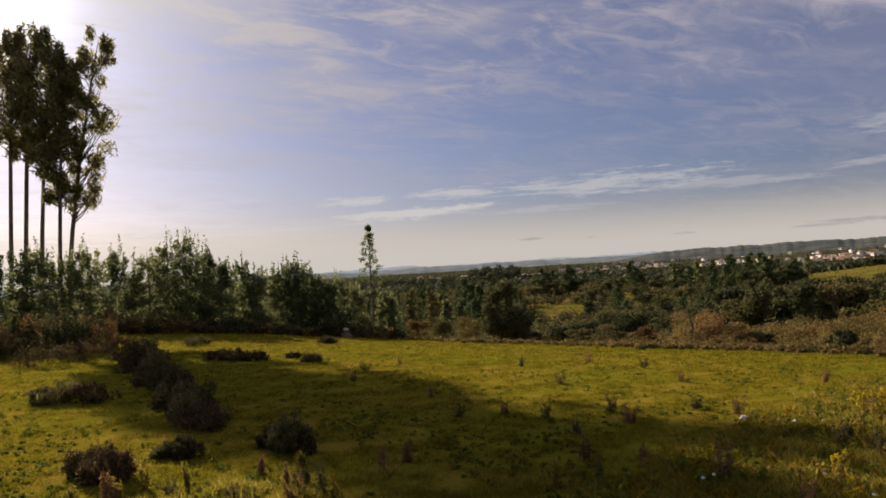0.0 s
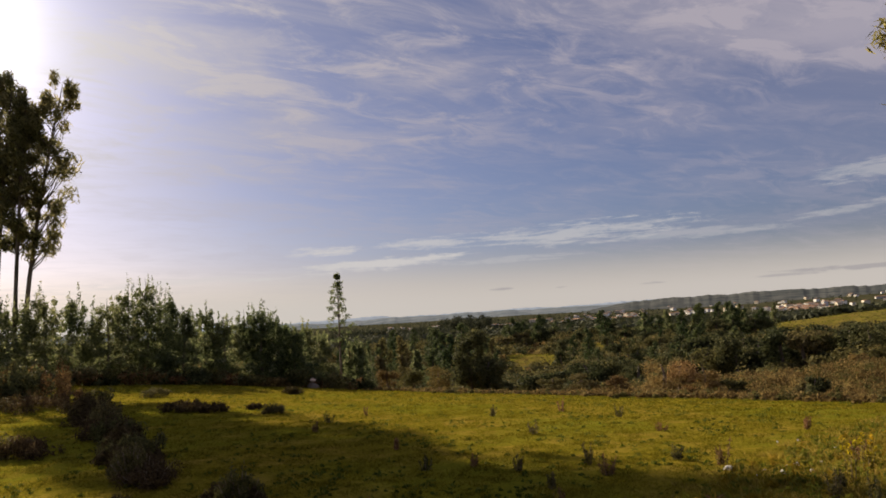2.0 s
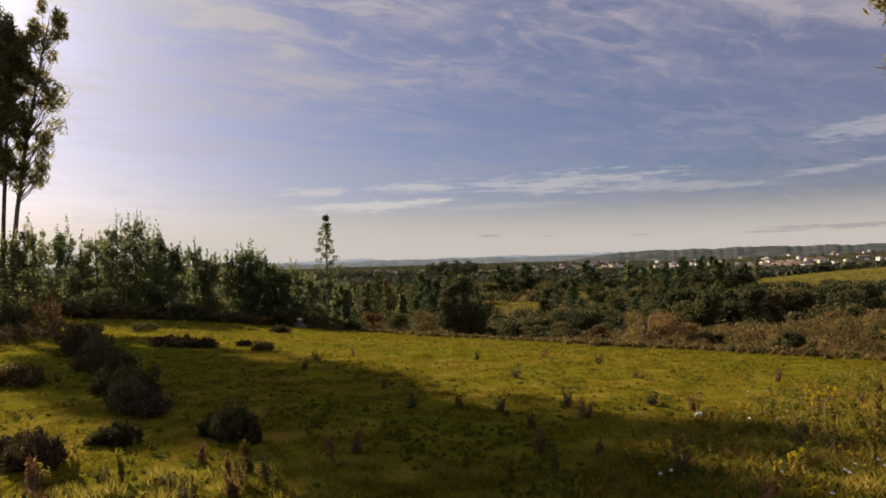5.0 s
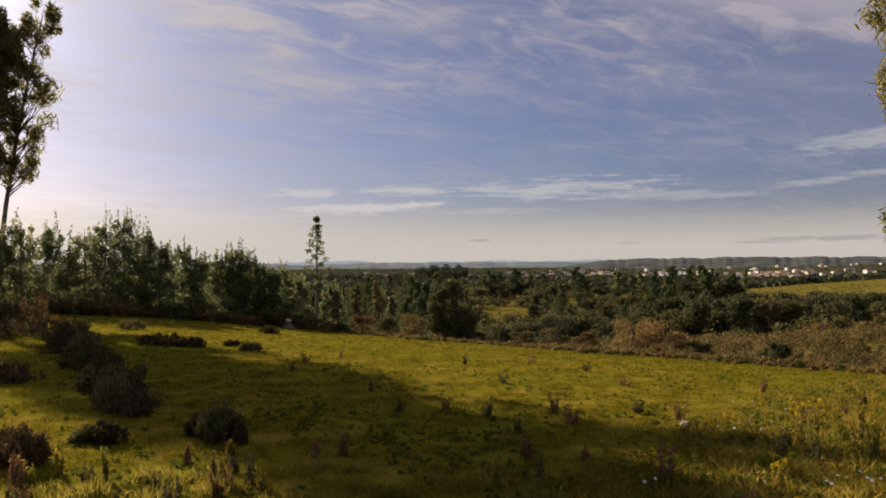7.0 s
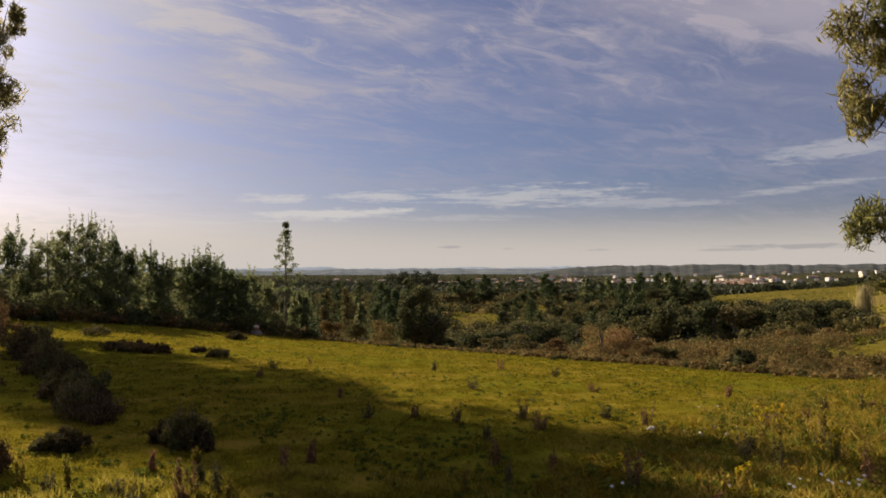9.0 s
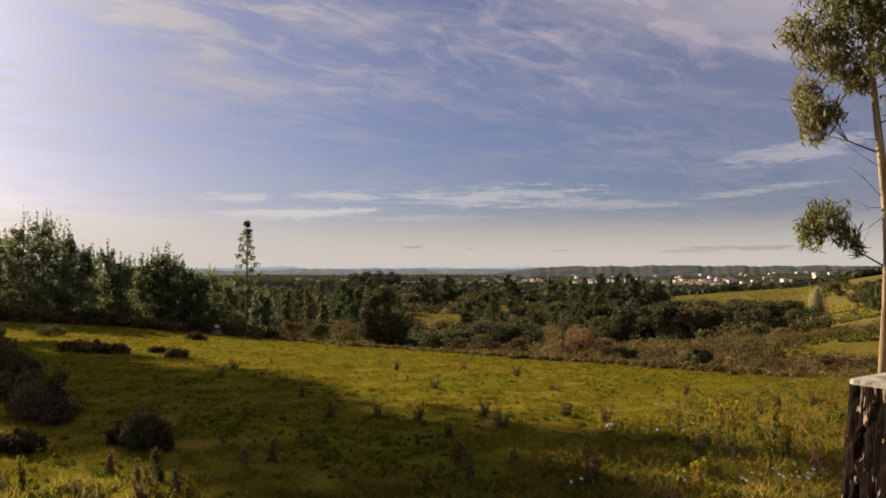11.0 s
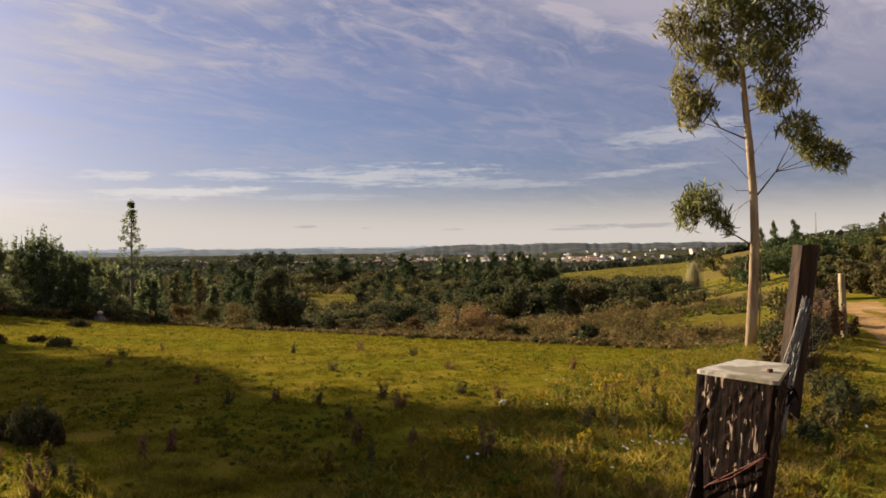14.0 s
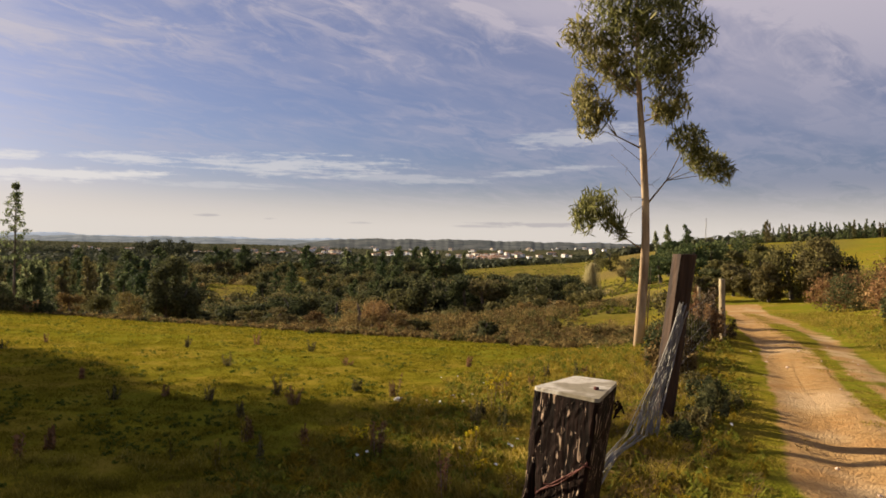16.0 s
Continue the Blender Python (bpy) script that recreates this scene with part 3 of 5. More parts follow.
# ---------------------------------------------------------------- the lone slender tree
def lone_tree():
    g = np.random.default_rng(5)
    h = 6.6
    pts = [(0.02 * g.normal(), 0.0, h * f) for f in (-0.03, 0.3, 0.6, 0.85, 0.98)]
    clumps = []
    for i in range(30):
        f = 0.42 + 0.5 * i / 29
        w = 1.05 * (1 - 0.75 * (f - 0.42) / 0.55)
        a = i * 2.4
        rr = w * g.uniform(0.35, 0.85)
        clumps.append((rr * math.cos(a), rr * math.sin(a), h * f, 0.24, 0.17, 40))
    clumps.append((0, 0, h * 0.985, 0.2, 0.2, 240))
    clumps.append((0, 0, h * 0.92, 0.22, 0.2, 90))
    tree("lone_tree", on_ground(-9.3, 43.5), (pts, [0.07, 0.06, 0.045, 0.03, 0.02]), clumps, (0.17, 0.06), 0.1, YOUNG_LEAF, GREY_BARK,
         "tall thin open-crowned young tree with a dark tufted tip", "tree", "", 5)


lone_tree()

PALE_ROCK = material("pinkish_rock", lambda n: n.mix(n.noise(n.add("ShaderNodeTexCoord").outputs["Object"], 6.0, 4.0), (0.42, 0.30, 0.23), (0.62, 0.48, 0.38)), 0.9, 0.2)
bm = bmesh.new()
bmesh.ops.create_icosphere(bm, subdivisions=3, radius=0.13)
for v in bm.verts:
    v.co = v.co * (1 + 0.25 * noise.noise(v.co * 5))
    v.co.z *= 0.7
rock = part("boulder", bm, PALE_ROCK)
rock.matrix_basis = pose(*on_ground(-11.4, 35.2, 0.35))
tagged(rock, "pale pinkish boulder half hidden below the young trees", "boulder")
bm = bmesh.new()
bmesh.ops.create_icosphere(bm, subdivisions=3, radius=0.3)
for v in bm.verts:
    v.co = v.co * (1 + 0.25 * noise.noise(v.co * 3))
    v.co.z *= 0.75
rock = part("boulder", bm, GREY_BARK)
rock.matrix_basis = pose(*on_ground(-11.4, 35.5, 0.02))
tagged(rock, "dark weathered boulder below the young trees", "boulder")


# ---------------------------------------------------------------- scrub
def shrub(name, place, w, h, mat, label, group, seed, leafy=(0.10, 0.05), n=900, droop=0.0, lobes=7, category="bush", stems=False, slim=False):
    g = np.random.default_rng(seed)
    root = thing(name, place, label, category, group)
    clumps, runs = [], []
    for i in range(lobes):
        a, rr = g.uniform(0, 6.28), w * 0.5 * g.uniform(0.1, 0.75)
        z = h * g.uniform(0.12, 0.72) * (1 - (1.3 if slim else 0.5) * rr / w)
        clumps.append((rr * math.cos(a), rr * math.sin(a), z, w * (g.uniform(0.05, 0.14) if slim else g.uniform(0.16, 0.26)), h * (g.uniform(0.12, 0.36) if slim else g.uniform(0.22, 0.34)), n // lobes))
        runs.append(([(0.1 * rr * math.cos(a), 0.1 * rr * math.sin(a), -0.05), (0.6 * rr * math.cos(a), 0.6 * rr * math.sin(a), z * 0.6),
                      (rr * math.cos(a), rr * math.sin(a), z + 0.2 * h)], [0.02 * h + 0.004, 0.012 * h + 0.003, 0.002]))
    for run in runs if stems else ():
        part("stem", tube_mesh("stem", [run], TWIG_BARK, 4, 0, seed), TWIG_BARK, root)
    part("foliage", crown_mesh("foliage", clumps, leafy[0], leafy[1], droop, mat, seed), mat, root)
    return root


# dark scrub on the pasture: azimuth, distance, width, height
SCRUB = [(-16.2, 7.15, 0.50, 0.44), (-17.3, 7.4, 0.42, 0.34), (-15.3, 7.05, 0.34, 0.28), (-23.8, 7.4, 0.45, 0.24), (-24.8, 7.5, 0.35, 0.18), (-28.6, 6.8, 0.6, 0.36), (-29.8, 7.2, 0.6, 0.3),
         (-29.6, 12.3, 1.1, 0.36), (-31.2, 12.6, 1.0, 0.4), (-20.8, 18.6, 0.9, 0.34), (-19.6, 18.1, 0.9, 0.38), (-18.3, 17.7, 0.8, 0.32), (-14.1, 16.6, 0.6, 0.26), (-15.4, 18.0, 0.4, 0.2),
         (-27.5, 22.7, 1.5, 0.55), (-29.5, 21.0, 1.7, 0.65), (-25.5, 24.0, 1.5, 0.5), (-32.0, 20.0, 2.0, 0.75), (-30.5, 25.0, 2.0, 0.8), (-33.8, 22.5, 2.2, 0.9), (-22.0, 25.5, 1.2, 0.4), (-12.8, 25.0, 0.9, 0.36)]
for k in range(20):
    f = k / 19
    SCRUB.append((-26.4 + 4.2 * f + rng.normal() * 0.35, 20.0 * (8.9 / 20.0) ** f + rng.normal() * 0.3, (1.3 - 0.45 * f) * rng.uniform(0.7, 1.2), (0.62 - 0.14 * f) * rng.uniform(0.5, 1.2)))
for i, (az, d, w, h) in enumerate(SCRUB):
    shrub("heath_bush", on_ground(az, d), w, h, (GORSE_LEAF, DARK_HEATH)[i % 4 > 0], "low dark heath bush rooted in the pasture", "heath bushes in the pasture", 200 + i,
          (0.055, 0.010) if d < 10 else (0.09, 0.016), 2600 if d < 10 else 1700, -0.55, 30, stems=d < 10, slim=True)

# taller scrub round the feet of the tall eucalypts
for i in range(11):
    shrub("scrub_bush", on_ground(-38.5 + 1.0 * i + rng.normal() * 0.2, 24.0 + rng.uniform(-0.8, 1.2)), rng.uniform(1.6, 2.4), rng.uniform(1.1, 1.7), (OAK_LEAF, HEATH_LEAF, GORSE_LEAF)[i % 3],
          "tall dark scrub at the feet of the eucalypts", "scrub under the eucalypts", 280 + i, (0.10, 0.04), 2200, -0.1, 14, slim=True)

# understorey in front of the young eucalypts
for i in range(30):
    az = -36 + i * 0.98
    d = np.interp(az, [-36, -24, -8], [27.0, 34.0, 37.5]) + rng.uniform(-1, 1)
    shrub("undergrowth_bush", on_ground(az, d), rng.uniform(1.4, 2.4), rng.uniform(0.5, 0.95), (GORSE_LEAF, HEATH_LEAF, OAK_LEAF)[i % 3],
          "dark tangled undergrowth below the young trees", "undergrowth along the trees", 240 + i, (0.14, 0.06), 900, 0, 8)

# ---------------------------------------------------------------- dark cork oak and russet thicket beyond the pasture
def round_tree(name, place, w, h, mat, bark_mat, label, group, seed, leafy=(0.3, 0.16), n=2600, bole=0.2, lobes=14, limbs=False):
    g = np.random.default_rng(seed)
    pts = [(0, 0, -0.2), (0.05 * w * g.normal(), 0, h * bole), (0.06 * w * g.normal(), 0.05 * w, h * 0.6), (0, 0, h * 0.85)]
    clumps = []
    for i in range(lobes):
        a, f = g.uniform(0, 6.28), g.uniform(bole + 0.08, 0.9)
        reach = math.sqrt(max(0.05, 1 - ((f - 0.5) / 0.5) ** 2))
        rr = w * 0.5 * reach * g.uniform(0.25, 0.72)
        clumps.append((rr * math.cos(a), rr * math.sin(a), h * f, w * g.uniform(0.13, 0.22), h * g.uniform(0.10, 0.17), n // lobes))
    return tree(name, place, (pts, [0.05 * w, 0.04 * w, 0.03 * w, 0.012 * w]), clumps, leafy, 0.1, mat, bark_mat, label, "tree", group, seed, limbs)


OAK = on_ground(0.2, 52)
round_tree("cork_oak", on_ground(1.5, 51), 2.3, -1.5 - OAK[2], OAK_LEAF, GREY_BARK, "dark low cork oak at the pasture's lower edge", "", 301, (0.18, 0.10), 4200, 0.05, 18, True)
round_tree("cork_oak", OAK, 3.2, 0.5 - OAK[2], OAK_LEAF, GREY_BARK, "dark spreading cork oak at the pasture's lower edge", "", 300, (0.20, 0.11), 8000, 0.10, 26, True)
for i, (az, d, w, h) in enumerate(((8.3, 70, 5.6, 3.3), (9.9, 72, 4.4, 3.0), (6.4, 64, 4.0, 2.2), (4.2, 58, 3.0, 1.7), (12.2, 76, 4.6, 3.0), (2.4, 56, 2.2, 1.4))):
    round_tree("cork_oak", on_ground(az, d), w, h, OAK_LEAF, GREY_BARK, "dark low cork oak on the valley side", "oaks below the pasture", 340 + i, (0.22, 0.12), 4200, 0.0, 22)
for i, (az, d, w, h, mat) in enumerate(((-2.3, 50, 2.3, 2.2, RUSSET_LEAF), (-4.2, 50, 2.2, 2.0, GORSE_LEAF), (-6.0, 47, 1.9, 1.8, HEATH_LEAF),
                                        (13.7, 38, 2.5, 2.1, RUSSET_LEAF), (15.0, 38.5, 2.4, 1.9, RUSSET_LEAF), (16.6, 39, 1.9, 1.3, RUSSET_LEAF), (8.0, 44, 2.4, 1.0, GORSE_LEAF), (23.5, 31, 1.0, 1.15, OAK_LEAF), (22.9, 33, 1.1, 1.0, WOOD_LEAF), (18.4, 38, 1.6, 1.0, GORSE_LEAF), (10.4, 42, 1.8, 0.9, HEATH_LEAF), (6.0, 45, 2.0, 0.9, GORSE_LEAF))):
    round_tree("thicket_bush", on_ground(az, d), w, h, mat, TWIG_BARK, "rounded bush of russet winter twigs" if mat is RUSSET_LEAF else "rounded olive-brown thicket bush of the slope",
               "thickets below the pasture", 310 + i, (0.13, 0.04), 3200, 0.0, 16)


# ---------------------------------------------------------------- woods of the valley: a few kinds, copied
def kind_of_tree(i):
    g = np.random.default_rng(400 + i)
    style = ("oak", "oak", "eucalyptus", "pine", "oak", "poplar")[i % 6]
    if style == "oak":
        return round_tree("evergreen_oak", (0, 0, 0), 6.0, 5.2, (WOOD_LEAF, OAK_LEAF, WOOD_LEAF)[i % 3], GREY_BARK,
                          "rounded evergreen tree in the valley wood", "trees of the valley woods", 400 + i, (0.34, 0.22), 2600, -0.04, 24)
    if style == "pine":
        h, w, mat, label, name = 9.0, 4.6, PINE_LEAF, "dark green pine in the valley wood", "pine_tree"
    else:
        h, w, mat, label, name = 9.5, 3.6, (YOUNG_LEAF if style == "eucalyptus" else WOOD_LEAF), "tall narrow tree in the valley wood", "narrow_tree"
    clumps = []
    for k in range(14):
        f = 0.10 + 0.86 * k / 13
        ww = w * 0.5 * (1.0 - 0.75 * (f - 0.10) / 0.90) * g.uniform(0.8, 1.2)
        a = g.uniform(0, 6.28)
        clumps.append((0.5 * ww * math.cos(a), 0.5 * ww * math.sin(a), h * f, 0.7 * ww, 0.08 * h, 110))
    return tree(name, (0, 0, 0), ([(0, 0, -0.3), (0, 0, h * 0.5), (0.1, 0, h * 0.95)], [0.18, 0.12, 0.03]), clumps,
                (0.40, 0.2), 0.1, mat, GREY_BARK, label, "tree", "trees of the valley woods", 420 + i, False)


WOOD_KINDS = [kind_of_tree(i) for i in range(6)]
used = set()


def plant(kind, az, d, size, lift=0.0, wide=1.0):
    if 1.5 < az < 7.5 and 85 < d < 150:
        size *= 0.55
    x, y, z = on_ground(az, d, lift)
    under = np.interp(d, [56, 120, 170], [1.7, 1.2, 0.05]) + (0.8 if az > 15 and d < 130 else 0.0)
    if az < 31:
        size = max(0.25, min(size, (1.5 - d * math.tan(radians(under)) - z) / (5.0 if kind in (0, 1, 4) else 9.4)))
    m = pose(x, y, z, 0, 0, rng.uniform(0, 360))
    src = WOOD_KINDS[kind]
    if kind not in used:
        used.add(kind)
        src.matrix_basis, src.scale = m, (wide * size, wide * size, size)
        return src
    ob = copy_thing(src, m)
    ob.scale = (wide * size, wide * size, size)
    return ob


def wooded(az, d):
    x, y = d * math.sin(radians(az)), d * math.cos(radians(az))
    return float(land_cover(np.array([x]), np.array([y]))[2][0]) < 0.3


def open_slope(az, d):
    """How thinly the valley side is wooded, 0 to 1."""
    thin = 0.0
    if 2.0 < az < 11.5 and 140 < d < 265:
        thin = 0.66
    if d < 66 and az > 6:
        thin = 0.8
    if az > 28 and d > 75:
        thin = 0.86
    return thin


def somewhere_wooded(g):
    while True:
        az = g.uniform(-16, 31)
        far = 300 if az < 19.5 else np.interp(az, [19.5, 24, 31], [230, 185, 120])
        d = math.sqrt(g.uniform(56 ** 2, far ** 2)) if g.random() < 0.5 else g.uniform(56, far)
        if wooded(az, d) and g.random() > open_slope(az, d):
            return az, d


for _ in range(85):
    az, d = somewhere_wooded(rng)
    kind = int(rng.choice([0, 1, 2, 3, 4, 5], p=[0.34, 0.24, 0.03, 0.06, 0.31, 0.02]))
    if az < 2 and rng.random() < 0.55:
        kind = int(rng.choice([2, 3, 3]))
    plant(kind, az, d, rng.uniform(0.42, 0.72) * np.interp(d, [56, 120, 330], [0.85, 1.05, 1.25]))


# copse at the foot of the far meadow
for i in range(84):
    az = rng.uniform(15.0, 29.6)
    plant(int(rng.choice([0, 1, 4])), az, rng.uniform(66, 112), rng.uniform(0.5, 0.95), 0.0, rng.uniform(0.85, 1.15))
# pine and eucalyptus wood on the near valley side
for i in range(110):
    az = rng.uniform(-11, 2.2)
    plant(int(rng.choice([3, 3, 2, 0, 5])), az, rng.uniform(82, 190), rng.uniform(0.5, 0.85), 0.0, rng.uniform(0.9, 1.4))
for i in range(60):
    az = rng.uniform(6.5, 20)
    plant(int(rng.choice([0, 1, 4, 3])), az, rng.uniform(100, 230), rng.uniform(0.5, 0.9), 0.0, rng.uniform(0.9, 1.3))
# stands of tall pine and eucalyptus on the valley's far lip
for az0, az1, d0, d1, n, low, high in ((-10, -3.5, 170, 280, 16, 0.75, 1.0), (-3.5, 1.6, 180, 290, 18, 0.85, 1.1), (2.0, 5.6, 250, 300, 16, 0.85, 1.12), (5.6, 9.8, 280, 330, 7, 0.6, 0.85), (9.8, 11.2, 265, 300, 6, 0.9, 1.1),
                                       (11.2, 14.8, 250, 300, 12, 0.7, 0.95), (15.2, 19.0, 240, 285, 18, 0.82, 1.12), (19.0, 21.6, 238, 262, 12, 0.75, 1.0)):
    for i in range(n):
        plant(int(rng.choice([3, 3, 3, 2, 0, 1])), rng.uniform(az0, az1), rng.uniform(d0, d1), rng.uniform(low, high) * (1.0 if i % 3 else 0.7), 0.0, rng.uniform(1.3, 2.0))


def valley_scrub():
    """The rest of the wood between the single trees, as bodies of leafy crowns."""
    g = np.random.default_rng(88)
    for name, mat, n, size, label in (("valley_scrub", WOOD_LEAF, 2100, 1.0, "dense evergreen scrub and young trees of the valley"),
                                      ("dark_scrub", OAK_LEAF, 900, 1.1, "dark oak scrub on the valley sides"),
                                      ("dry_scrub", GORSE_LEAF, 1300, 0.85, "olive-brown dry scrub on the valley sides"),
                                      ("russet_scrub", RUSSET_LEAF, 420, 0.8, "russet winter scrub in the valley")):
        near, far = [], []
        for _ in range(n):
            az, d = somewhere_wooded(g)
            x, y, z = on_ground(az, d)
            s = g.uniform(0.8, 1.5) * size * np.interp(d, [56, 120, 330], [0.75, 1.1, 1.7])
            fine = d < 125
            clumps = near if fine else far
            clumps.append((x, y, z + 0.5 * s, s, 0.85 * s * g.uniform(0.8, 1.3), 150 if fine else 46))
            for k in range(3):
                clumps.append((x + g.normal() * s * 0.6, y + g.normal() * s * 0.6, z + s * g.uniform(0.4, 1.1), s * 0.5, s * 0.45, 50 if fine else 14))
        v, f = leafage(near, 0.26, 0.17, 0.0, g, 0.75)
        w, q = leafage(far, 0.62, 0.44, 0.0, g, 0.8)
        tagged(part(name, quick_mesh(name, np.concatenate([v, w]), np.concatenate([f, q + len(v)]), mat), mat), label, "woods", kind="stuff")


valley_scrub()


def heath_slope():
    """Heather and bracken below the pasture and along the valley's near side."""
    g = np.random.default_rng(91)
    for name, mat, n in (("heather", HEATH_LEAF, 1300), ("bracken", RUSSET_LEAF, 800), ("broom", GORSE_LEAF, 900)):
        clumps = []
        while len(clumps) < n:
            az = g.uniform(-9, 37)
            near = np.interp(az, [-9, 0, 10, 17, 26, 37], [40, 34, 29.5, 27, 25.5, 25.5])
            d = g.uniform(near, near + np.interp(az, [-9, 8, 20, 37], [6, 12, 26, 30])) - abs(g.normal()) * (3.2 if g.random() < 0.35 else 0.8)
            x, y, z = on_ground(az, d)
            if x * LEFT[0] + y * LEFT[1] < 2.5 or 30 < az and abs(d - 45) < 4:
                continue
            s = g.uniform(0.22, 0.75) * np.interp(d - near, [-6, 0, 9], [0.22, 0.5, 1.0]) * np.interp(az, [-9, 4, 14], [0.6, 0.6, 1.0])
            clumps.append((x, y, z + 0.35 * s, 0.75 * s, 0.6 * s, 90))
        v, f = leafage(clumps, 0.14, 0.045, -0.35, g, 0.35)
        tagged(part(name, quick_mesh(name, v, f, mat), mat), "brown winter heather and bracken on the slope", "heath", kind="stuff")


heath_slope()


# ---------------------------------------------------------------- far woods as one body of small clumps
def far_woods():
    g = np.random.default_rng(77)
    n = 19000
    az, d = g.uniform(-34, 54, n), 300 * (3000 / 300) ** g.uniform(0, 1, n)
    x, y = d * np.sin(np.radians(az)), d * np.cos(np.radians(az))
    town = (14 < az) & (az < 34) & (900 < d) & (d < 2700) & (g.random(n) < np.where(d < 1450, 0.80, 0.62))
    keep = (land_cover(x, y)[2] <= 0.45) & (bumps(x, y, 160.0, 12) >= -0.26) & ~town
    az, d, x, y = az[keep], d[keep], x[keep], y[keep]
    z = ground_z(x, y)
    clumps, crest = [], []
    for az, d, x, y, z in zip(az, d, x, y, z):
        s = g.uniform(2.0, 4.5) * np.interp(d, [300, 900, 3000], [0.8, 1.3, 1.8])
        if -10 < az < 1.2 and 500 < d < 660:
            s = g.uniform(4, 5.5)
            for k in range(3 if -1.6 < az < 1.2 else 1):
                crest.append((x + g.normal() * 4, y + g.normal() * 4, z + 4.0 + 2.3 * k + g.normal(), 3.8 - 0.4 * k, 2.6, 90))
        clumps.append((x, y, z + s * 0.5, s, s * 0.7, 14))
    v, f = leafage(clumps, 2.6, 1.9, 0.0, g, 0.75)
    w, q = leafage(crest, 1.3, 0.9, 0.0, g, 0.6)
    v, f = np.concatenate([v, w]), np.concatenate([f, q + len(v)])
    tagged(part("far_woods", quick_mesh("far_woods", v, f, FAR_LEAF), FAR_LEAF), "distant mixed woods and hedges on the plain", "woods", kind="stuff")


far_woods()

# ---------------------------------------------------------------- the town on the plain
PLASTER = [material("plaster_" + n, lambda q, c=c: q.mix(q.noise(q.add("ShaderNodeTexCoord").outputs["Object"], 0.8, 3.0), c, tuple(0.85 * v for v in c)), 0.9, 0.2)
           for n, c in (("white", (0.86, 0.85, 0.82)), ("cream", (0.76, 0.68, 0.55)), ("grey", (0.55, 0.54, 0.52)))]
ROOF_TILE = material("clay_roof", lambda q: q.mix(q.noise(q.add("ShaderNodeTexCoord").outputs["Object"], 1.2, 3.0), (0.20, 0.105, 0.06), (0.31, 0.18, 0.11)), 0.9, 0.2)
DARK_GLASS = material("dark_window", lambda q: q.mix(q.noise(q.add("ShaderNodeTexCoord").outputs["Object"], 2.0), (0.03, 0.035, 0.04), (0.06, 0.065, 0.07)), 0.2, 0.5)


def box(bm, x0, x1, y0, y1, z0, z1):
    v = [bm.verts.new((x, y, z)) for z in (z0, z1) for y in (y0, y1) for x in (x0, x1)]
    for q in ((0, 2, 3, 1), (4, 5, 7, 6), (0, 1, 5, 4), (2, 6, 7, 3), (0, 4, 6, 2), (1, 3, 7, 5)):
        bm.faces.new([v[i] for i in q])


def house(w, dpt, h, paint, label):
    root = thing("house", (0, 0, 0), label, "house", "houses of the town")
    bm = bmesh.new()
    box(bm, -w / 2, w / 2, -dpt / 2, dpt / 2, -2.0, h)
    part("wall", bm, PLASTER[paint], root)
    bm = bmesh.new()
    rise = 0.13 * dpt
    pts = [(-w / 2 - 0.4, -dpt / 2 - 0.4, h), (w / 2 + 0.4, -dpt / 2 - 0.4, h), (w / 2 + 0.4, dpt / 2 + 0.4, h), (-w / 2 - 0.4, dpt / 2 + 0.4, h),
           (-w / 2 + dpt * 0.3, 0, h + rise), (w / 2 - dpt * 0.3, 0, h + rise)]
    v = [bm.verts.new(p) for p in pts]
    for q in ((0, 1, 5, 4), (1, 2, 5), (2, 3, 4, 5), (3, 0, 4), (3, 2, 1, 0)):
        bm.faces.new([v[i] for i in q])
    part("roof", bm, ROOF_TILE, root)
    for storey in range(max(1, int(h // 3))):
        for k in range(int(w // 3.4)):
            bm = bmesh.new()
            x = -w / 2 + 1.7 + k * 3.4
            box(bm, x - 0.55, x + 0.55, -dpt / 2 - 0.06, -dpt / 2 + 0.1, 1.0 + 3 * storey, 2.3 + 3 * storey)
            part("window", bm, DARK_GLASS, root)
    return root


HOUSES = [house(11, 9, 6.2, 0, "white two-storey house with a clay tile roof"), house(9, 8, 3.6, 0, "low white house with a clay tile roof"),
          house(14, 9, 6.4, 1, "cream house with a clay tile roof"), house(24, 14, 5.0, 2, "long pale grey shed on the plain")]
HOME = [(23.5, 1560, 0), (24.6, 1500, 1), (24.0, 1620, 2), (28.0, 2050, 3)]
for ob, (az, d, k) in zip(HOUSES, HOME):
    ob.matrix_basis = pose(*on_ground(az, d), 0, 0, -az + 8)
for i in range(240):
    if i < 90:
        az, d = rng.normal(23.3, 0.95), rng.uniform(1420, 1950)
    elif i < 160:
        az, d = rng.uniform(8, 35), rng.uniform(1550, 2800)
    else:
        az, d = rng.uniform(-6, 20), rng.uniform(1200, 2000)
    k = int(rng.choice([0, 1, 2, 3], p=[0.45, 0.3, 0.2, 0.05]))
    home = copy_thing(HOUSES[k], pose(*on_ground(az, d), 0, 0, -az - rng.uniform(20, 75)))
    size = rng.uniform(0.75, 1.15) if i < 90 else rng.uniform(0.8, 1.25)
    home.scale = (size, size, size)

# ---------------------------------------------------------------- eucalyptus beside the fence
HERO_AZ, HERO_D = 34.6, 18.0


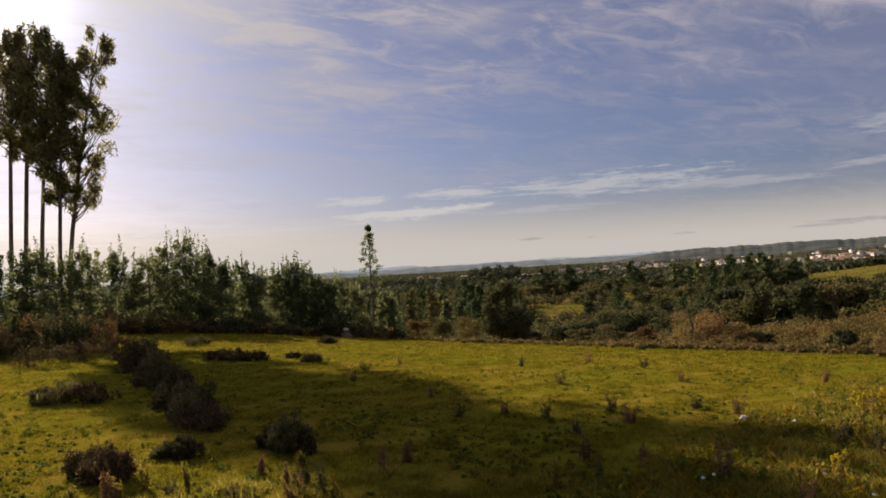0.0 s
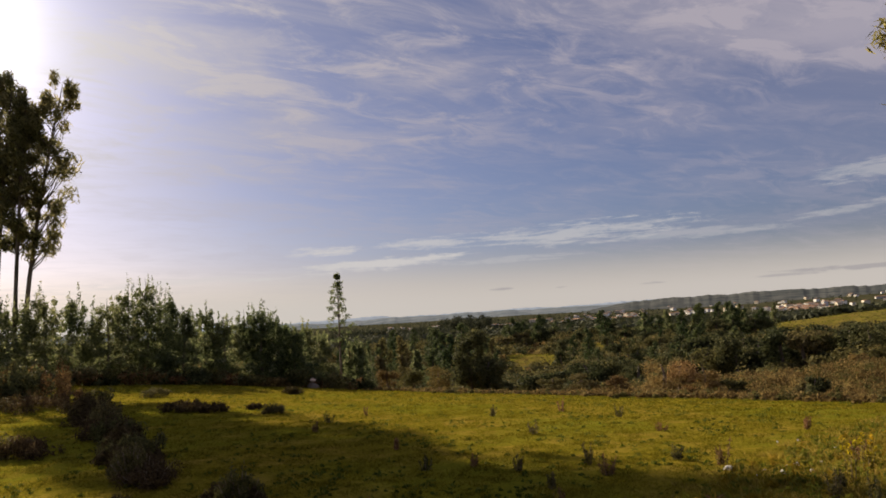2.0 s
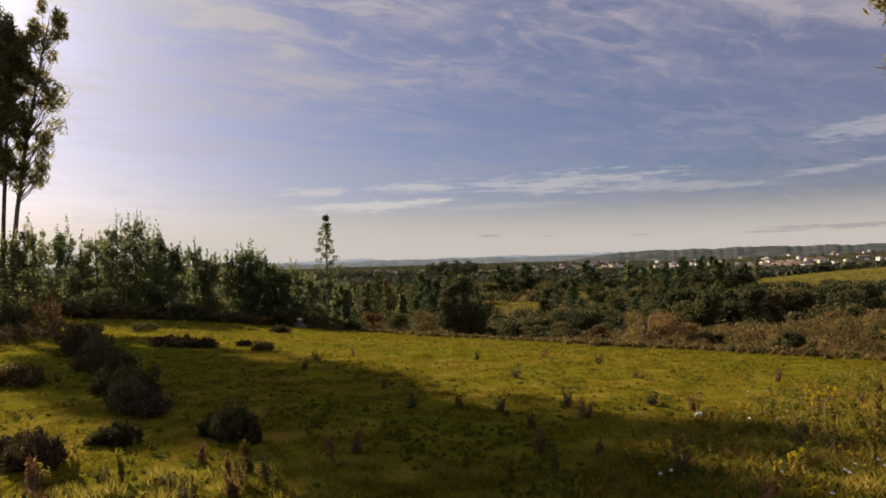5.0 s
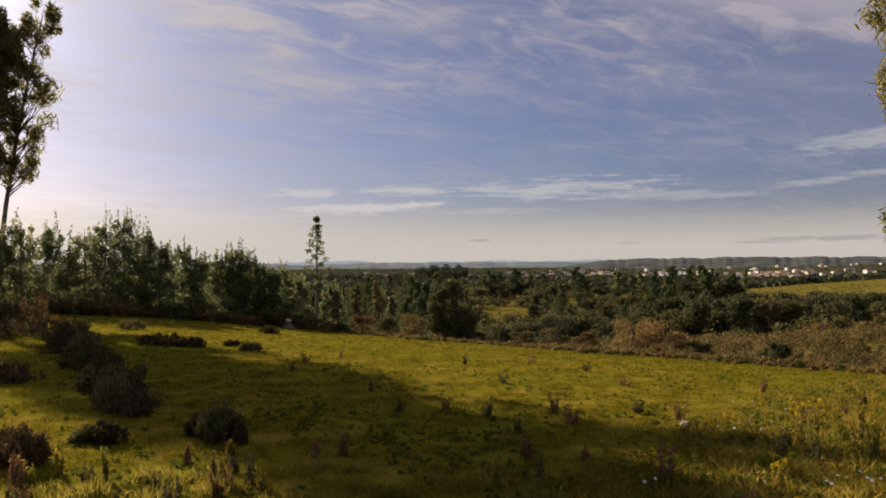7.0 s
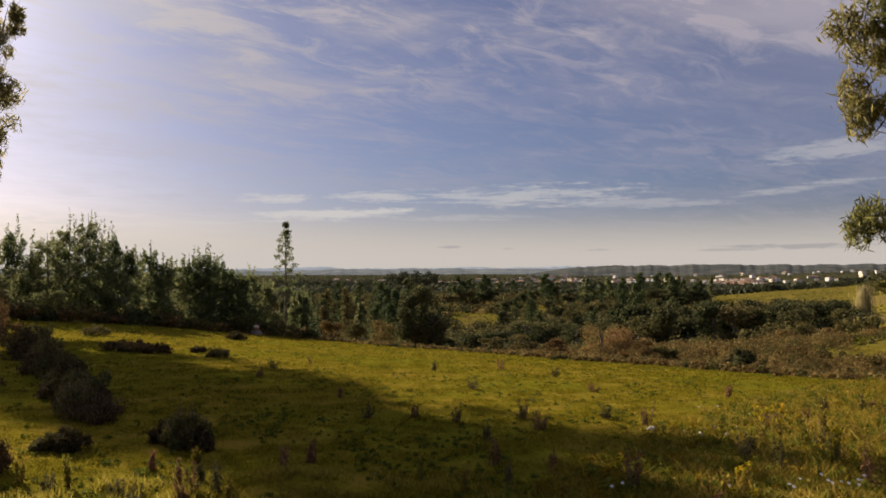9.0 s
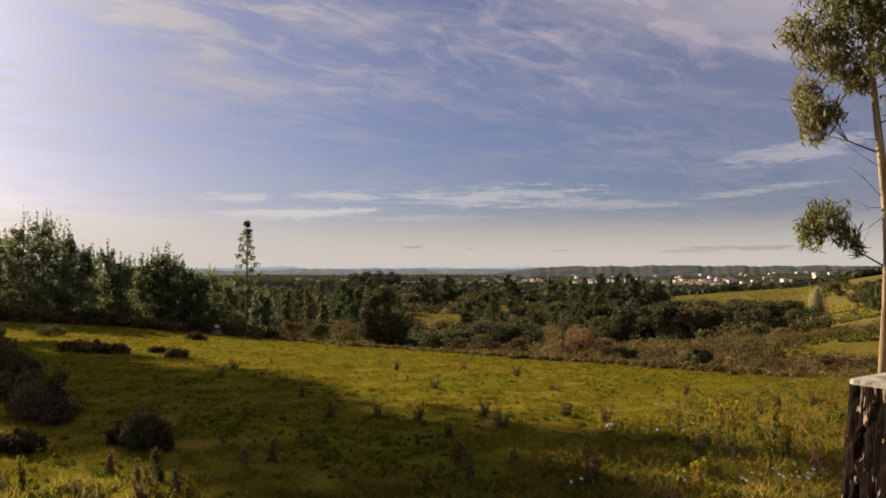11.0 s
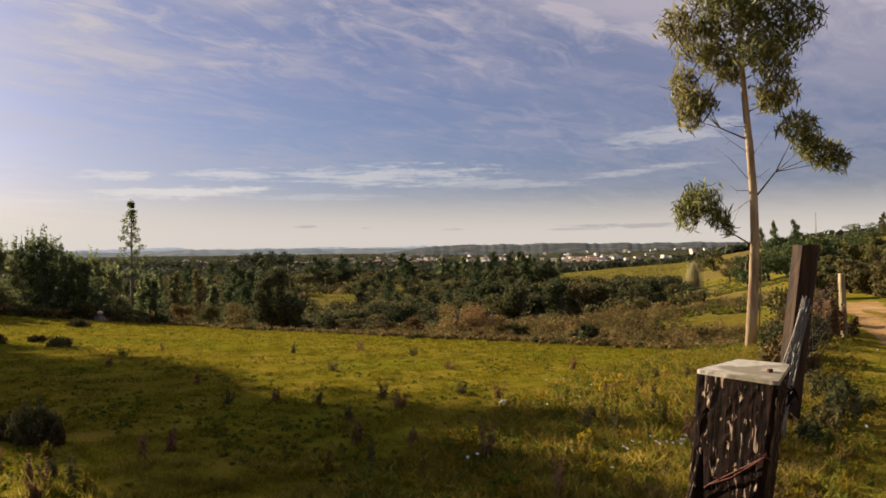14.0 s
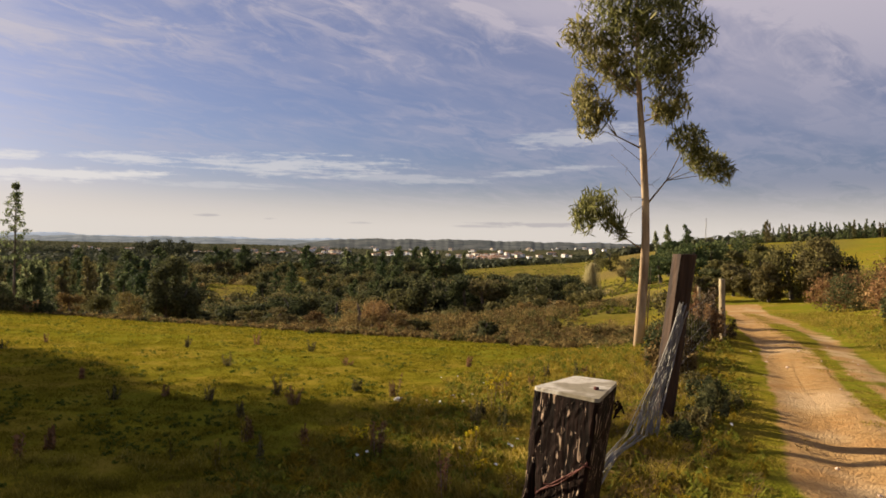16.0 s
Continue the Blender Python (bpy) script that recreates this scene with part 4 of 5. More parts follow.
def hero_tree():
    base = Vector(on_ground(HERO_AZ, HERO_D))
    right = Vector((math.cos(radians(HERO_AZ)), -math.sin(radians(HERO_AZ)), 0))
    ahead = Vector((math.sin(radians(HERO_AZ)), math.cos(radians(HERO_AZ)), 0))

    def loc(az, z, back=0.0):
        """Local place: azimuth as seen from the fence corner, height over the base, metres behind the trunk."""
        return right * (HERO_D * math.tan(radians(az + 0.2 - HERO_AZ))) + ahead * back + Vector((0, 0, z))

    root = thing("eucalyptus", base, "tall eucalyptus with peeling pale bark beside the wire fence", "tree")
    spine = [loc(34.6, -0.3), loc(34.75, 0.6), loc(34.92, 1.5), loc(35.02, 2.5), loc(34.97, 3.4), loc(34.74, 4.5), loc(34.42, 5.6), loc(34.2, 6.6), loc(34.08, 7.8), loc(34.0, 9.0)]
    part("trunk", tube_mesh("trunk", [(spine, [0.125, 0.112, 0.105, 0.095, 0.088, 0.078, 0.066, 0.053, 0.036, 0.012])], EUC_BARK, 12, 0.03, 3), EUC_BARK, root)
    # clumps: azimuth, height, metres behind, width, height radius, leaves
    groups = [
        ("limb", 35.0, 2.25, [(31.5, 3.30, 0.1, 0.42, 0.36, 420), (30.5, 3.05, 0.2, 0.30, 0.38, 260), (32.7, 2.90, 0, 0.24, 0.20, 130), (33.3, 2.65, 0, 0.14, 0.16, 50)]),
        ("limb", 35.1, 3.3, [(37.8, 4.80, -0.2, 0.36, 0.32, 330), (39.3, 4.25, 0.2, 0.42, 0.30, 360), (40.2, 4.08, 0.1, 0.26, 0.26, 160), (38.4, 4.45, 0, 0.28, 0.24, 150)]),
        ("limb", 34.7, 4.6, [(30.9, 5.55, 0.1, 0.40, 0.34, 300), (30.3, 6.0, 0.2, 0.32, 0.36, 240), (30.9, 5.15, 0.0, 0.26, 0.26, 150), (31.9, 5.5, 0.0, 0.26, 0.24, 120)]),
        ("limb", 34.4, 5.2, [(36.5, 5.70, 0.3, 0.46, 0.36, 420), (36.2, 5.42, 0.2, 0.26, 0.24, 150), (36.3, 6.15, -0.3, 0.40, 0.32, 260)]),
        ("limb", 34.3, 5.8, [(31.3, 6.95, 0.3, 0.55, 0.42, 560), (29.9, 7.35, 0.0, 0.40, 0.34, 300), (32.7, 6.55, 0.4, 0.46, 0.40, 400), (33.4, 6.2, 0.2, 0.3, 0.3, 200)]),
        ("limb", 34.2, 6.2, [(36.5, 6.85, 0.2, 0.55, 0.40, 560), (38.1, 7.15, -0.2, 0.42, 0.38, 330), (35.2, 6.5, -0.5, 0.46, 0.42, 420)]),
        ("limb", 34.2, 6.9, [(33.4, 7.5, 0.1, 0.7, 0.5, 800), (35.6, 7.6, 0.0, 0.7, 0.5, 760), (34.4, 8.5, 0.0, 0.8, 0.6, 700), (32.0, 8.1, 0.1, 0.6, 0.5, 420),
                             (36.8, 8.3, 0.2, 0.6, 0.5, 420)]),
    ]
    g = np.random.default_rng(11)
    for k, (nm, az0, z0, clumps) in enumerate(groups):
        start = loc(az0 if k < 3 else 34.4, z0)
        near = min(range(len(spine)), key=lambda i: abs(spine[i].z - z0))
        start = Vector((spine[near].x, spine[near].y, z0))
        runs, local = [], []
        for az, z, back, rw, rh, n in clumps:
            end = loc(az, z, back)
            m = start.lerp(end, 0.5) + Vector((0, 0, -0.10 * (end - start).length))
            if not runs:
                runs.append(([start, m, end], [0.024, 0.015, 0.004]))
            else:
                runs.append(([runs[0][0][1], runs[0][0][1].lerp(end, 0.5), end], [0.012, 0.008, 0.003]))
            local.append((end.x, end.y, end.z, 1.1 * rw, 1.12 * rh, int(1.25 * n)))
        limb = part("limb", tube_mesh("limb", runs, TWIG_BARK if k < 3 else EUC_BARK, 6, 0.02, k), EUC_BARK, root)
        part("foliage", crown_mesh("foliage", local, 0.25, 0.038, 0.88, EUC_LEAF, 500 + k, 0.05), EUC_LEAF, limb)
    # bare dead twigs on the lower trunk
    for k, (z0, az, z) in enumerate(((3.7, 32.4, 4.5), (4.3, 32.2, 5.0), (3.5, 33.0, 3.75), (3.3, 33.4, 3.0), (4.2, 36.3, 4.9), (3.8, 36.0, 3.95), (4.9, 33.0, 5.0))):
        a = Vector((spine[5].x, spine[5].y, z0))
        b = loc(az, z, g.normal() * 0.2)
        m = a.lerp(b, 0.5) + Vector((0, 0, 0.06 * g.normal()))
        c = a.lerp(b, 0.7) + Vector((0.1 * g.normal(), 0.1 * g.normal(), -0.25))
        part("dead_twig", tube_mesh("dead_twig", [([a, m, b], [0.008, 0.005, 0.002]), ([m, c], [0.004, 0.0015])], TWIG_BARK, 5), TWIG_BARK, root)
    part("bark_strip", tube_mesh("bark_strip", [([loc(35.25, 0.4), loc(35.3, 1.0), loc(35.45, 1.9)], [0.012, 0.02, 0.006])], EUC_BARK, 5), EUC_BARK, root)


hero_tree()


# ---------------------------------------------------------------- hillside beyond the track
for i, (az, d, w, h, mat, lab) in enumerate((
        (34.6, 112, 6.0, 4.2, PINE_LEAF, 0), (35.8, 108, 6.5, 4.0, PINE_LEAF, 0), (37.0, 114, 6.0, 4.6, PINE_LEAF, 0), (38.2, 110, 6.5, 4.4, PINE_LEAF, 0),
        (39.4, 112, 6.0, 4.6, PINE_LEAF, 0), (40.4, 116, 5.5, 4.8, PINE_LEAF, 0), (36.4, 122, 6.0, 5.5, PINE_LEAF, 0), (39.0, 124, 6.0, 5.4, PINE_LEAF, 0),
        (33.4, 150, 5.0, 4.2, WOOD_LEAF, 1), (32.3, 190, 7.0, 5.0, WOOD_LEAF, 1), (31.2, 210, 7.0, 4.8, WOOD_LEAF, 1), (34.2, 135, 5.0, 4.0, WOOD_LEAF, 1),
        (41.5, 178, 9.0, 5.6, PINE_LEAF, 0), (42.3, 112, 3.6, 3.4, WOOD_LEAF, 1), (43.0, 100, 3.4, 2.6, WOOD_LEAF, 1), (41.3, 80, 4.4, 2.8, WOOD_LEAF, 1),
        (40.0, 62, 3.4, 2.4, WOOD_LEAF, 1), (44.7, 48, 3.2, 3.3, WOOD_LEAF, 1), (46.2, 47, 3.2, 3.7, WOOD_LEAF, 1), (47.5, 49, 2.8, 3.2, OAK_LEAF, 1), (43.2, 47, 2.4, 2.2, GORSE_LEAF, 1), (42.0, 50, 2.4, 1.7, GORSE_LEAF, 1), (41.0, 52, 2.8, 2.0, WOOD_LEAF, 1), (39.8, 54, 2.6, 1.8, OAK_LEAF, 1), (42.6, 60, 3.0, 2.6, WOOD_LEAF, 1), (38.8, 48, 2.2, 1.6, GORSE_LEAF, 1))):
    round_tree("hillside_tree", on_ground(az, d), w, h, mat, GREY_BARK, ("dark umbrella pine on the hillside", "round evergreen oak on the hillside")[lab],
               "trees on the hillside", 600 + i, (0.34, 0.2) if d > 60 else (0.16, 0.09), 2200 if d > 60 else 5200, 0.02, 20)
for i, (az, d, size, kind) in enumerate(((35.5, 160, 0.84, 2), (36.3, 163, 0.90, 2), (37.55, 165, 0.86, 3), (40.2, 150, 0.5, 3), (38.6, 170, 0.45, 0), (40.8, 172, 0.5, 1))):
    plant(kind, az, d, size)
for i in range(46):
    az = 42.6 + 10.5 * (i / 45) + rng.uniform(-0.1, 0.1)
    plant(int(rng.choice([2, 3, 5])), az, 292 + rng.uniform(-8, 14), rng.uniform(0.5, 0.74) * (1.15 if i < 3 else 1.0))

# thorn and heather bank on the far side of the track
for i in range(54):
    a, s = rng.uniform(23, 50), -rng.uniform(5.4, 11.5)
    shrub("bank_bush", along_fence(a, s), rng.uniform(2.0, 3.0), rng.uniform(1.7, 2.7), (HEATH_LEAF, GORSE_LEAF, HEATH_LEAF, RUSSET_LEAF, OAK_LEAF)[i % 5],
          "tangled brown thorn bush on the bank beside the track", "bushes on the track bank", 700 + i, (0.13, 0.05), 1500, 0, 9)
for i, (a, s, w, h) in enumerate(((20.5, -5.6, 1.1, 0.9), (22.5, -5.5, 1.2, 1.1), (25.0, -5.4, 1.4, 1.0))):
    shrub("bank_bush", along_fence(a, s), w, h, OAK_LEAF, "green leafy bush at the foot of the bank", "bushes on the track bank", 760 + i, (0.10, 0.06), 1800, 0, 9)

# brambles along the fence
for i in range(24):
    a = rng.uniform(9.5, 34)
    shrub("bramble", along_fence(a, rng.uniform(-0.35, 0.9)), rng.uniform(0.5, 1.0), rng.uniform(0.35, 0.95) * np.interp(a, [9.5, 16, 34], [0.7, 1.0, 1.3]),
          (GORSE_LEAF, HEATH_LEAF, OAK_LEAF, HEATH_LEAF)[i % 4], "tangled bramble and dry grass along the wire fence", "brambles along the fence", 780 + i,
          (0.09, 0.035), 1300, -0.1, 8)
for i, (a, s, w, h) in enumerate(((16.0, -0.15, 1.3, 1.0), (15.2, 0.15, 1.1, 0.8), (17.2, -0.3, 1.4, 1.25), (18.6, 0.1, 1.5, 1.2), (14.2, 0.3, 0.9, 0.7), (12.6, 0.25, 0.8, 0.6), (10.6, 0.2, 0.8, 0.5))):
    shrub("bramble", along_fence(a, s), w, h, (HEATH_LEAF, GORSE_LEAF, DARK_HEATH)[i % 3], "tangled brown bramble grown through the wire fence", "brambles along the fence", 820 + i, (0.08, 0.03), 2600, -0.15, 22, slim=True, stems=True)
shrub("bramble", along_fence(21.5, 0.45), 1.5, 1.5, GORSE_LEAF, "tall leafy bramble along the wire fence", "brambles along the fence", 810, (0.12, 0.06), 2600, 0, 10)

# pale leafless poplar with dry reeds at its foot
def reed_bed(az, d, w, h, n, seed, name="reed_clump", label="clump of pale dry reeds in the hollow"):
    g = np.random.default_rng(seed)
    foot = np.stack([g.normal(0, w * 0.28, n), g.normal(0, w * 0.28, n), np.zeros(n)], 1)
    tip = foot * (g.uniform(0.1, 0.9, (n, 1)) if name == "bare_poplar" else g.uniform(1.0, 1.35, (n, 1))) + np.stack([np.zeros(n), np.zeros(n), h * g.uniform(0.35, 1.0, n)], 1)
    side = np.cross(tip - foot, g.normal(size=(n, 3)))
    side *= (0.004 if name == "bare_poplar" else 0.011) * h / (np.linalg.norm(side, axis=1, keepdims=True) + 1e-9)
    v = np.stack([foot - side, foot + side, tip + side * 0.5, tip - side * 0.5], 1).reshape(-1, 3)
    root = thing(name, on_ground(az, d), label, "reeds" if name == "reed_clump" else "tree", "reeds in the hollow" if name == "reed_clump" else "")
    part("reed_tuft", quick_mesh("reed_tuft", v, np.arange(4 * n).reshape(n, 4), REED_LEAF), REED_LEAF, root)
    return root


bare = reed_bed(31.0, 100, 1.9, 4.6, 1300, 820, "bare_poplar", "pale leafless poplar above the dry reeds")
part("trunk", tube_mesh("trunk", [([(0, 0, -0.2), (0, 0.1, 1.6), (0, 0.1, 3.2)], [0.13, 0.09, 0.03])], GREY_BARK, 7), GREY_BARK, bare)
for i, (az, d, w, h) in enumerate(((30.6, 97, 3.2, 1.5), (30.0, 94, 2.6, 1.2), (29.2, 82, 2.0, 0.9), (28.6, 72, 2.0, 0.9), (28.0, 66, 2.2, 1.0), (27.4, 64, 1.8, 0.9), (29.7, 88, 2.4, 0.9), (31.4, 96, 2.2, 1.0))):
    reed_bed(az, d, w, h, 700, 830 + i)

# slim mast on the skyline
mast = thing("mast", on_ground(38.85, 290), "slim grey lattice mast on the skyline", "mast")
STEEL = material("galvanised_steel", lambda n: n.mix(n.noise(n.add("ShaderNodeTexCoord").outputs["Object"], 20.0, 3.0), (0.28, 0.28, 0.28), (0.42, 0.42, 0.41)), 0.5, 0.5)
for k in range(3):
    x, y = 0.25 * math.cos(k * 2.09), 0.25 * math.sin(k * 2.09)
    part("leg", tube_mesh("leg", [([(x, y, -0.5), (x * 0.4, y * 0.4, 10.0)], [0.07, 0.05])], STEEL, 5), STEEL, mast)

# ---------------------------------------------------------------- fence: posts, netting, wire
def timber_colour(n):
    place = n.add("ShaderNodeTexCoord").outputs["Object"]
    grain = n.noise(n.scale_vector(place, (1.0, 1.0, 0.10)), 130.0, 4.0, 0.6)
    flake = n.noise(n.scale_vector(place, (1.0, 1.0, 0.20)), 145.0, 5.0, 0.6, 0.7)
    c = n.mix(n.ramp(grain, 0.35, 0.7), (0.006, 0.004, 0.003), (0.022, 0.011, 0.008))
    return n.mix(n.ramp(flake, 0.605, 0.63), c, n.mix(grain, (0.20, 0.11, 0.065), (0.56, 0.43, 0.31)))


def timber_height(n):
    place = n.add("ShaderNodeTexCoord").outputs["Object"]
    grain = n.noise(n.scale_vector(place, (1.0, 1.0, 0.10)), 130.0, 4.0, 0.6)
    flake = n.noise(n.scale_vector(place, (1.0, 1.0, 0.20)), 145.0, 5.0, 0.6, 0.7)
    return n.math("ADD", n.math("MULTIPLY", n.ramp(flake, 0.55, 0.62), 0.8), grain), 1.0, 0.004


def end_grain(n):
    place = n.add("ShaderNodeTexCoord").outputs["Object"]
    fine, patch = n.noise(n.scale_vector(place, (1.0, 6.0, 1.0), (0, 0, 0.5)), 45.0, 4.0), n.noise(place, 10.0, 4.0)
    c = n.mix(n.ramp(fine, 0.3, 0.75), (0.30, 0.265, 0.215), (0.56, 0.52, 0.45))
    return n.mix(n.ramp(patch, 0.47, 0.57), c, (0.215, 0.185, 0.13))


TARRED = material("tarred_flaking_timber", timber_colour, 0.9, 0.06, timber_height)
PLAIN_TIMBER = bark("plain_dark_timber", (0.010, 0.006, 0.004), (0.060, 0.034, 0.020), 14.0, 18.0, 0.85, 0.008)
GREY_TIMBER = bark("silvered_timber", (0.23, 0.175, 0.10), (0.44, 0.36, 0.22), 10.0, 12.0, 0.9, 0.006)
END_GRAIN = material("bleached_end_grain", end_grain, 0.9, 0.2, lambda n: (n.noise(n.add("ShaderNodeTexCoord").outputs["Object"], 70.0, 4.0), 0.6, 0.004))
RUST = material("rusty_wire", lambda n: n.mix(n.noise(n.add("ShaderNodeTexCoord").outputs["Object"], 60.0, 3.0), (0.06, 0.015, 0.012), (0.13, 0.035, 0.022)), 0.8, 0.3)
GREY_WIRE = material("weathered_grey_wire", lambda n: n.mix(n.noise(n.add("ShaderNodeTexCoord").outputs["Object"], 40.0, 3.0), (0.075, 0.068, 0.056), (0.23, 0.21, 0.175)), 0.6, 0.4)


def hewn(outline, z0, z1, lean, seed, rows=26, cols=7, rough=0.004, flare=0.0, head=None):
    """A hewn timber: the outline (corners in plan) drawn upwards, its faces split into a grid and made uneven with grooves along the grain."""
    g = np.random.default_rng(seed)
    ring, upper = [], []
    n = len(outline)
    for i in range(n):
        a, b = Vector((*outline[i], 0)), Vector((*outline[(i + 1) % n], 0))
        for k in range(cols):
            ring.append(a.lerp(b, k / cols))
            if head:
                upper.append(Vector((*head[i], 0)).lerp(Vector((*head[(i + 1) % n], 0)), k / cols))
    m = len(ring)
    centre = sum(ring, Vector()) / m
    groove = g.normal(0, rough, m)
    corner = [k % cols == 0 for k in range(m)]
    bm = bmesh.new()
    grid = []
    for r in range(rows + 1):
        f = r / rows
        z = z0 + (z1 - z0) * f
        row = []
        for k, p in enumerate(ring):
            out = (p - centre).normalized()
            p = p.lerp(upper[k], f) if head else p
            push = groove[k] * min(1, (1 - f) * 8) + (0.6 * rough * g.normal() if r < rows else 0) - (0.004 if corner[k] else 0) + flare * (1 - f) ** 2
            q = p + out * push
            row.append(bm.verts.new((q.x + lean[0] * f, q.y + lean[1] * f, z)))
        grid.append(row)
    for r in range(rows):
        for k in range(m):
            bm.faces.new([grid[r][k], grid[r][(k + 1) % m], grid[r + 1][(k + 1) % m], grid[r + 1][k]])
    bm.faces.new(list(reversed(grid[0])))
    top = [v.co.copy() for v in grid[-1]]
    return bm, top


def post_top(top, lift, shrink=0.985, seed=0):
    """The sawn end, a thin slightly uneven slab on the post."""
    g = np.random.default_rng(seed)
    centre = sum(top, Vector()) / len(top)
    bm = bmesh.new()
    low = [bm.verts.new(p) for p in top]
    high = [bm.verts.new(centre + (p - centre) * (shrink - 0.02 * g.random()) + Vector((0, 0, lift))) for p in top]
    mid = [bm.verts.new(centre + (p - centre) * 0.5 + Vector((0, 0, lift))) for p in top]
    hub = bm.verts.new(centre + Vector((0, 0, lift)))
    k = len(top)
    for i in range(k):
        j = (i + 1) % k
        bm.faces.new([low[i], low[j], high[j], high[i]])
        bm.faces.new([high[i], high[j], mid[j], mid[i]])
        bm.faces.new([mid[i], mid[j], hub])
    return bm


# the sawn-off sleeper close by
near_post = thing("fence_post", (0, 0, 0), "sawn-off tarred railway sleeper with flaking sides, set as fence post", "fence post", "fence posts")
PLAN = [(0.609, 0.928), (0.664, 0.794), (0.792, 0.936), (0.744, 1.012)]
FOOT = [(0.505, 1.010), (0.500, 0.925), (0.620, 1.055), (0.625, 1.095)]      # it leans
bm, top = hewn(FOOT, -0.25, 1.355, (0.0, 0.0), 1, 130, 16, 0.0013, 0.0, PLAN)
part("post", bm, TARRED, near_post)
part("sawn_end", post_top(top, 0.006, 1.0, 2), END_GRAIN, near_post, "bleached sawn end of the sleeper")
part("splinter", tube_mesh("splinter", [([(0.540, 0.925, 0.80), (0.566, 0.898, 1.05), (0.580, 0.887, 1.17), (0.591, 0.883, 1.247)], [0.024, 0.019, 0.013, 0.003])], TARRED, 6, 0.16, 4), TARRED, near_post)
part("nail", tube_mesh("nail", [([(0.706, 0.872, 1.352), (0.706, 0.872, 1.366)], [0.004, 0.005])], RUST, 8), RUST, near_post, "rusty nail in the sawn end")


def wire(points, r, mat, name, parent, sag=0.0, sides=5):
    pts = [Vector(p) for p in points]
    fine = []
    for a, b in zip(pts[:-1], pts[1:]):
        for k in range(4):
            f = k / 4
            fine.append(a.lerp(b, f) + Vector((0, 0, -sag * 4 * f * (1 - f))))
    fine.append(pts[-1])
    return part(name, tube_mesh(name, [(fine, [r] * len(fine))], mat, sides), mat, parent)


barbed = thing("barbed_wire", (0, 0, 0), "rusty barbed wire nailed across the sleeper post", "wire")
run = [(0.595, 0.935, 1.150), (0.612, 0.896, 1.185), (0.628, 0.858, 1.212), (0.647, 0.803, 1.250), (0.700, 0.858, 1.272), (0.772, 0.930, 1.300), (0.800, 0.975, 1.312)]
wire(run, 0.0015, RUST, "strand", barbed)
wire([(p[0] - 0.004, p[1] - 0.003, p[2] - 0.006 + 0.006 * (i % 2)) for i, p in enumerate(run)], 0.0013, RUST, "strand", barbed)
for k in range(9):
    f = k / 8 * (len(run) - 1.01)
    p = Vector(run[int(f)]).lerp(Vector(run[int(f) + 1]), f % 1)
    d = Vector(rng.normal(size=3)).normalized() * 0.011
    wire([p - d, p + d], 0.0011, RUST, "barb", barbed)
tie = thing("wire_tie", (0, 0, 0), "twist of dark wire on the post's corner", "wire")
for k in range(5):
    a = Vector((0.782, 0.930, 1.296 + 0.006 * k))
    wire([a, a + Vector((0.012 + 0.01 * rng.random(), 0.006, 0.008 * rng.normal())), a + Vector((0.024 * rng.random(), 0.016 * rng.normal(), -0.015 * rng.random()))], 0.0018, TARRED, "twist", tie)

# the leaning tall post and the slim one further on
def square_post(place, w, h, lean, mat, label, seed, name="fence_post", end=END_GRAIN):
    root = thing(name, place, label, "fence post", "fence posts")
    c = 0.78
    outline = [(w * 0.5 * sx * (0.8 if i % 2 else 1), w * 0.5 * sy) for i, (sx, sy) in enumerate(((-1, -c), (0.2, -1), (1, -c * 0.8), (1, 0.7), (0.3, 1), (-1, c)))]
    bm, top = hewn(outline, -0.3, h, lean, seed, 24, 3, 0.003 + 0.02 * w * 0.2)
    part("post", bm, mat, root)
    part("sawn_end", post_top(top, 0.004, 0.97, seed), end, root)
    return root


square_post(along_fence(7.45, 0.25), 0.205, 1.62, (0.17, -0.13), PLAIN_TIMBER, "tall dark leaning timber fence post holding rolled netting", 3, end=PLAIN_TIMBER)
square_post(along_fence(16.4, -0.50), 0.11, 1.24, (0.03, 0.12), GREY_TIMBER, "slim silvered fence post among brambles", 4)
square_post(along_fence(25.5, 0.1), 0.10, 1.15, (0.05, 0.05), GREY_TIMBER, "slim silvered fence post among brambles", 5)
square_post(along_fence(34.5, 0.3), 0.10, 1.15, (-0.03, 0.05), GREY_TIMBER, "slim silvered fence post among brambles", 6)

# slack sheep netting bundled against the tall post
netting = thing("wire_netting", (0, 0, 0), "slack grey sheep netting bundled against the tall post", "netting")
def net_line(f):
    """Key points of one line wire of the bundle, f from the field side to the track side."""
    return [along_fence(7.30 + 0.04 * f, 0.06 - 0.05 * f, 1.16 - 0.08 * f), along_fence(7.14 + 0.06 * f, 0.12 - 0.06 * f, 0.90 - 0.04 * f),
            along_fence(6.95 + 0.14 * f, 0.22 - 0.11 * f, 0.60), along_fence(6.62 + 0.15 * f, 0.34 - 0.17 * f, 0.32), along_fence(6.30 + 0.14 * f, 0.42 - 0.22 * f, 0.10)]


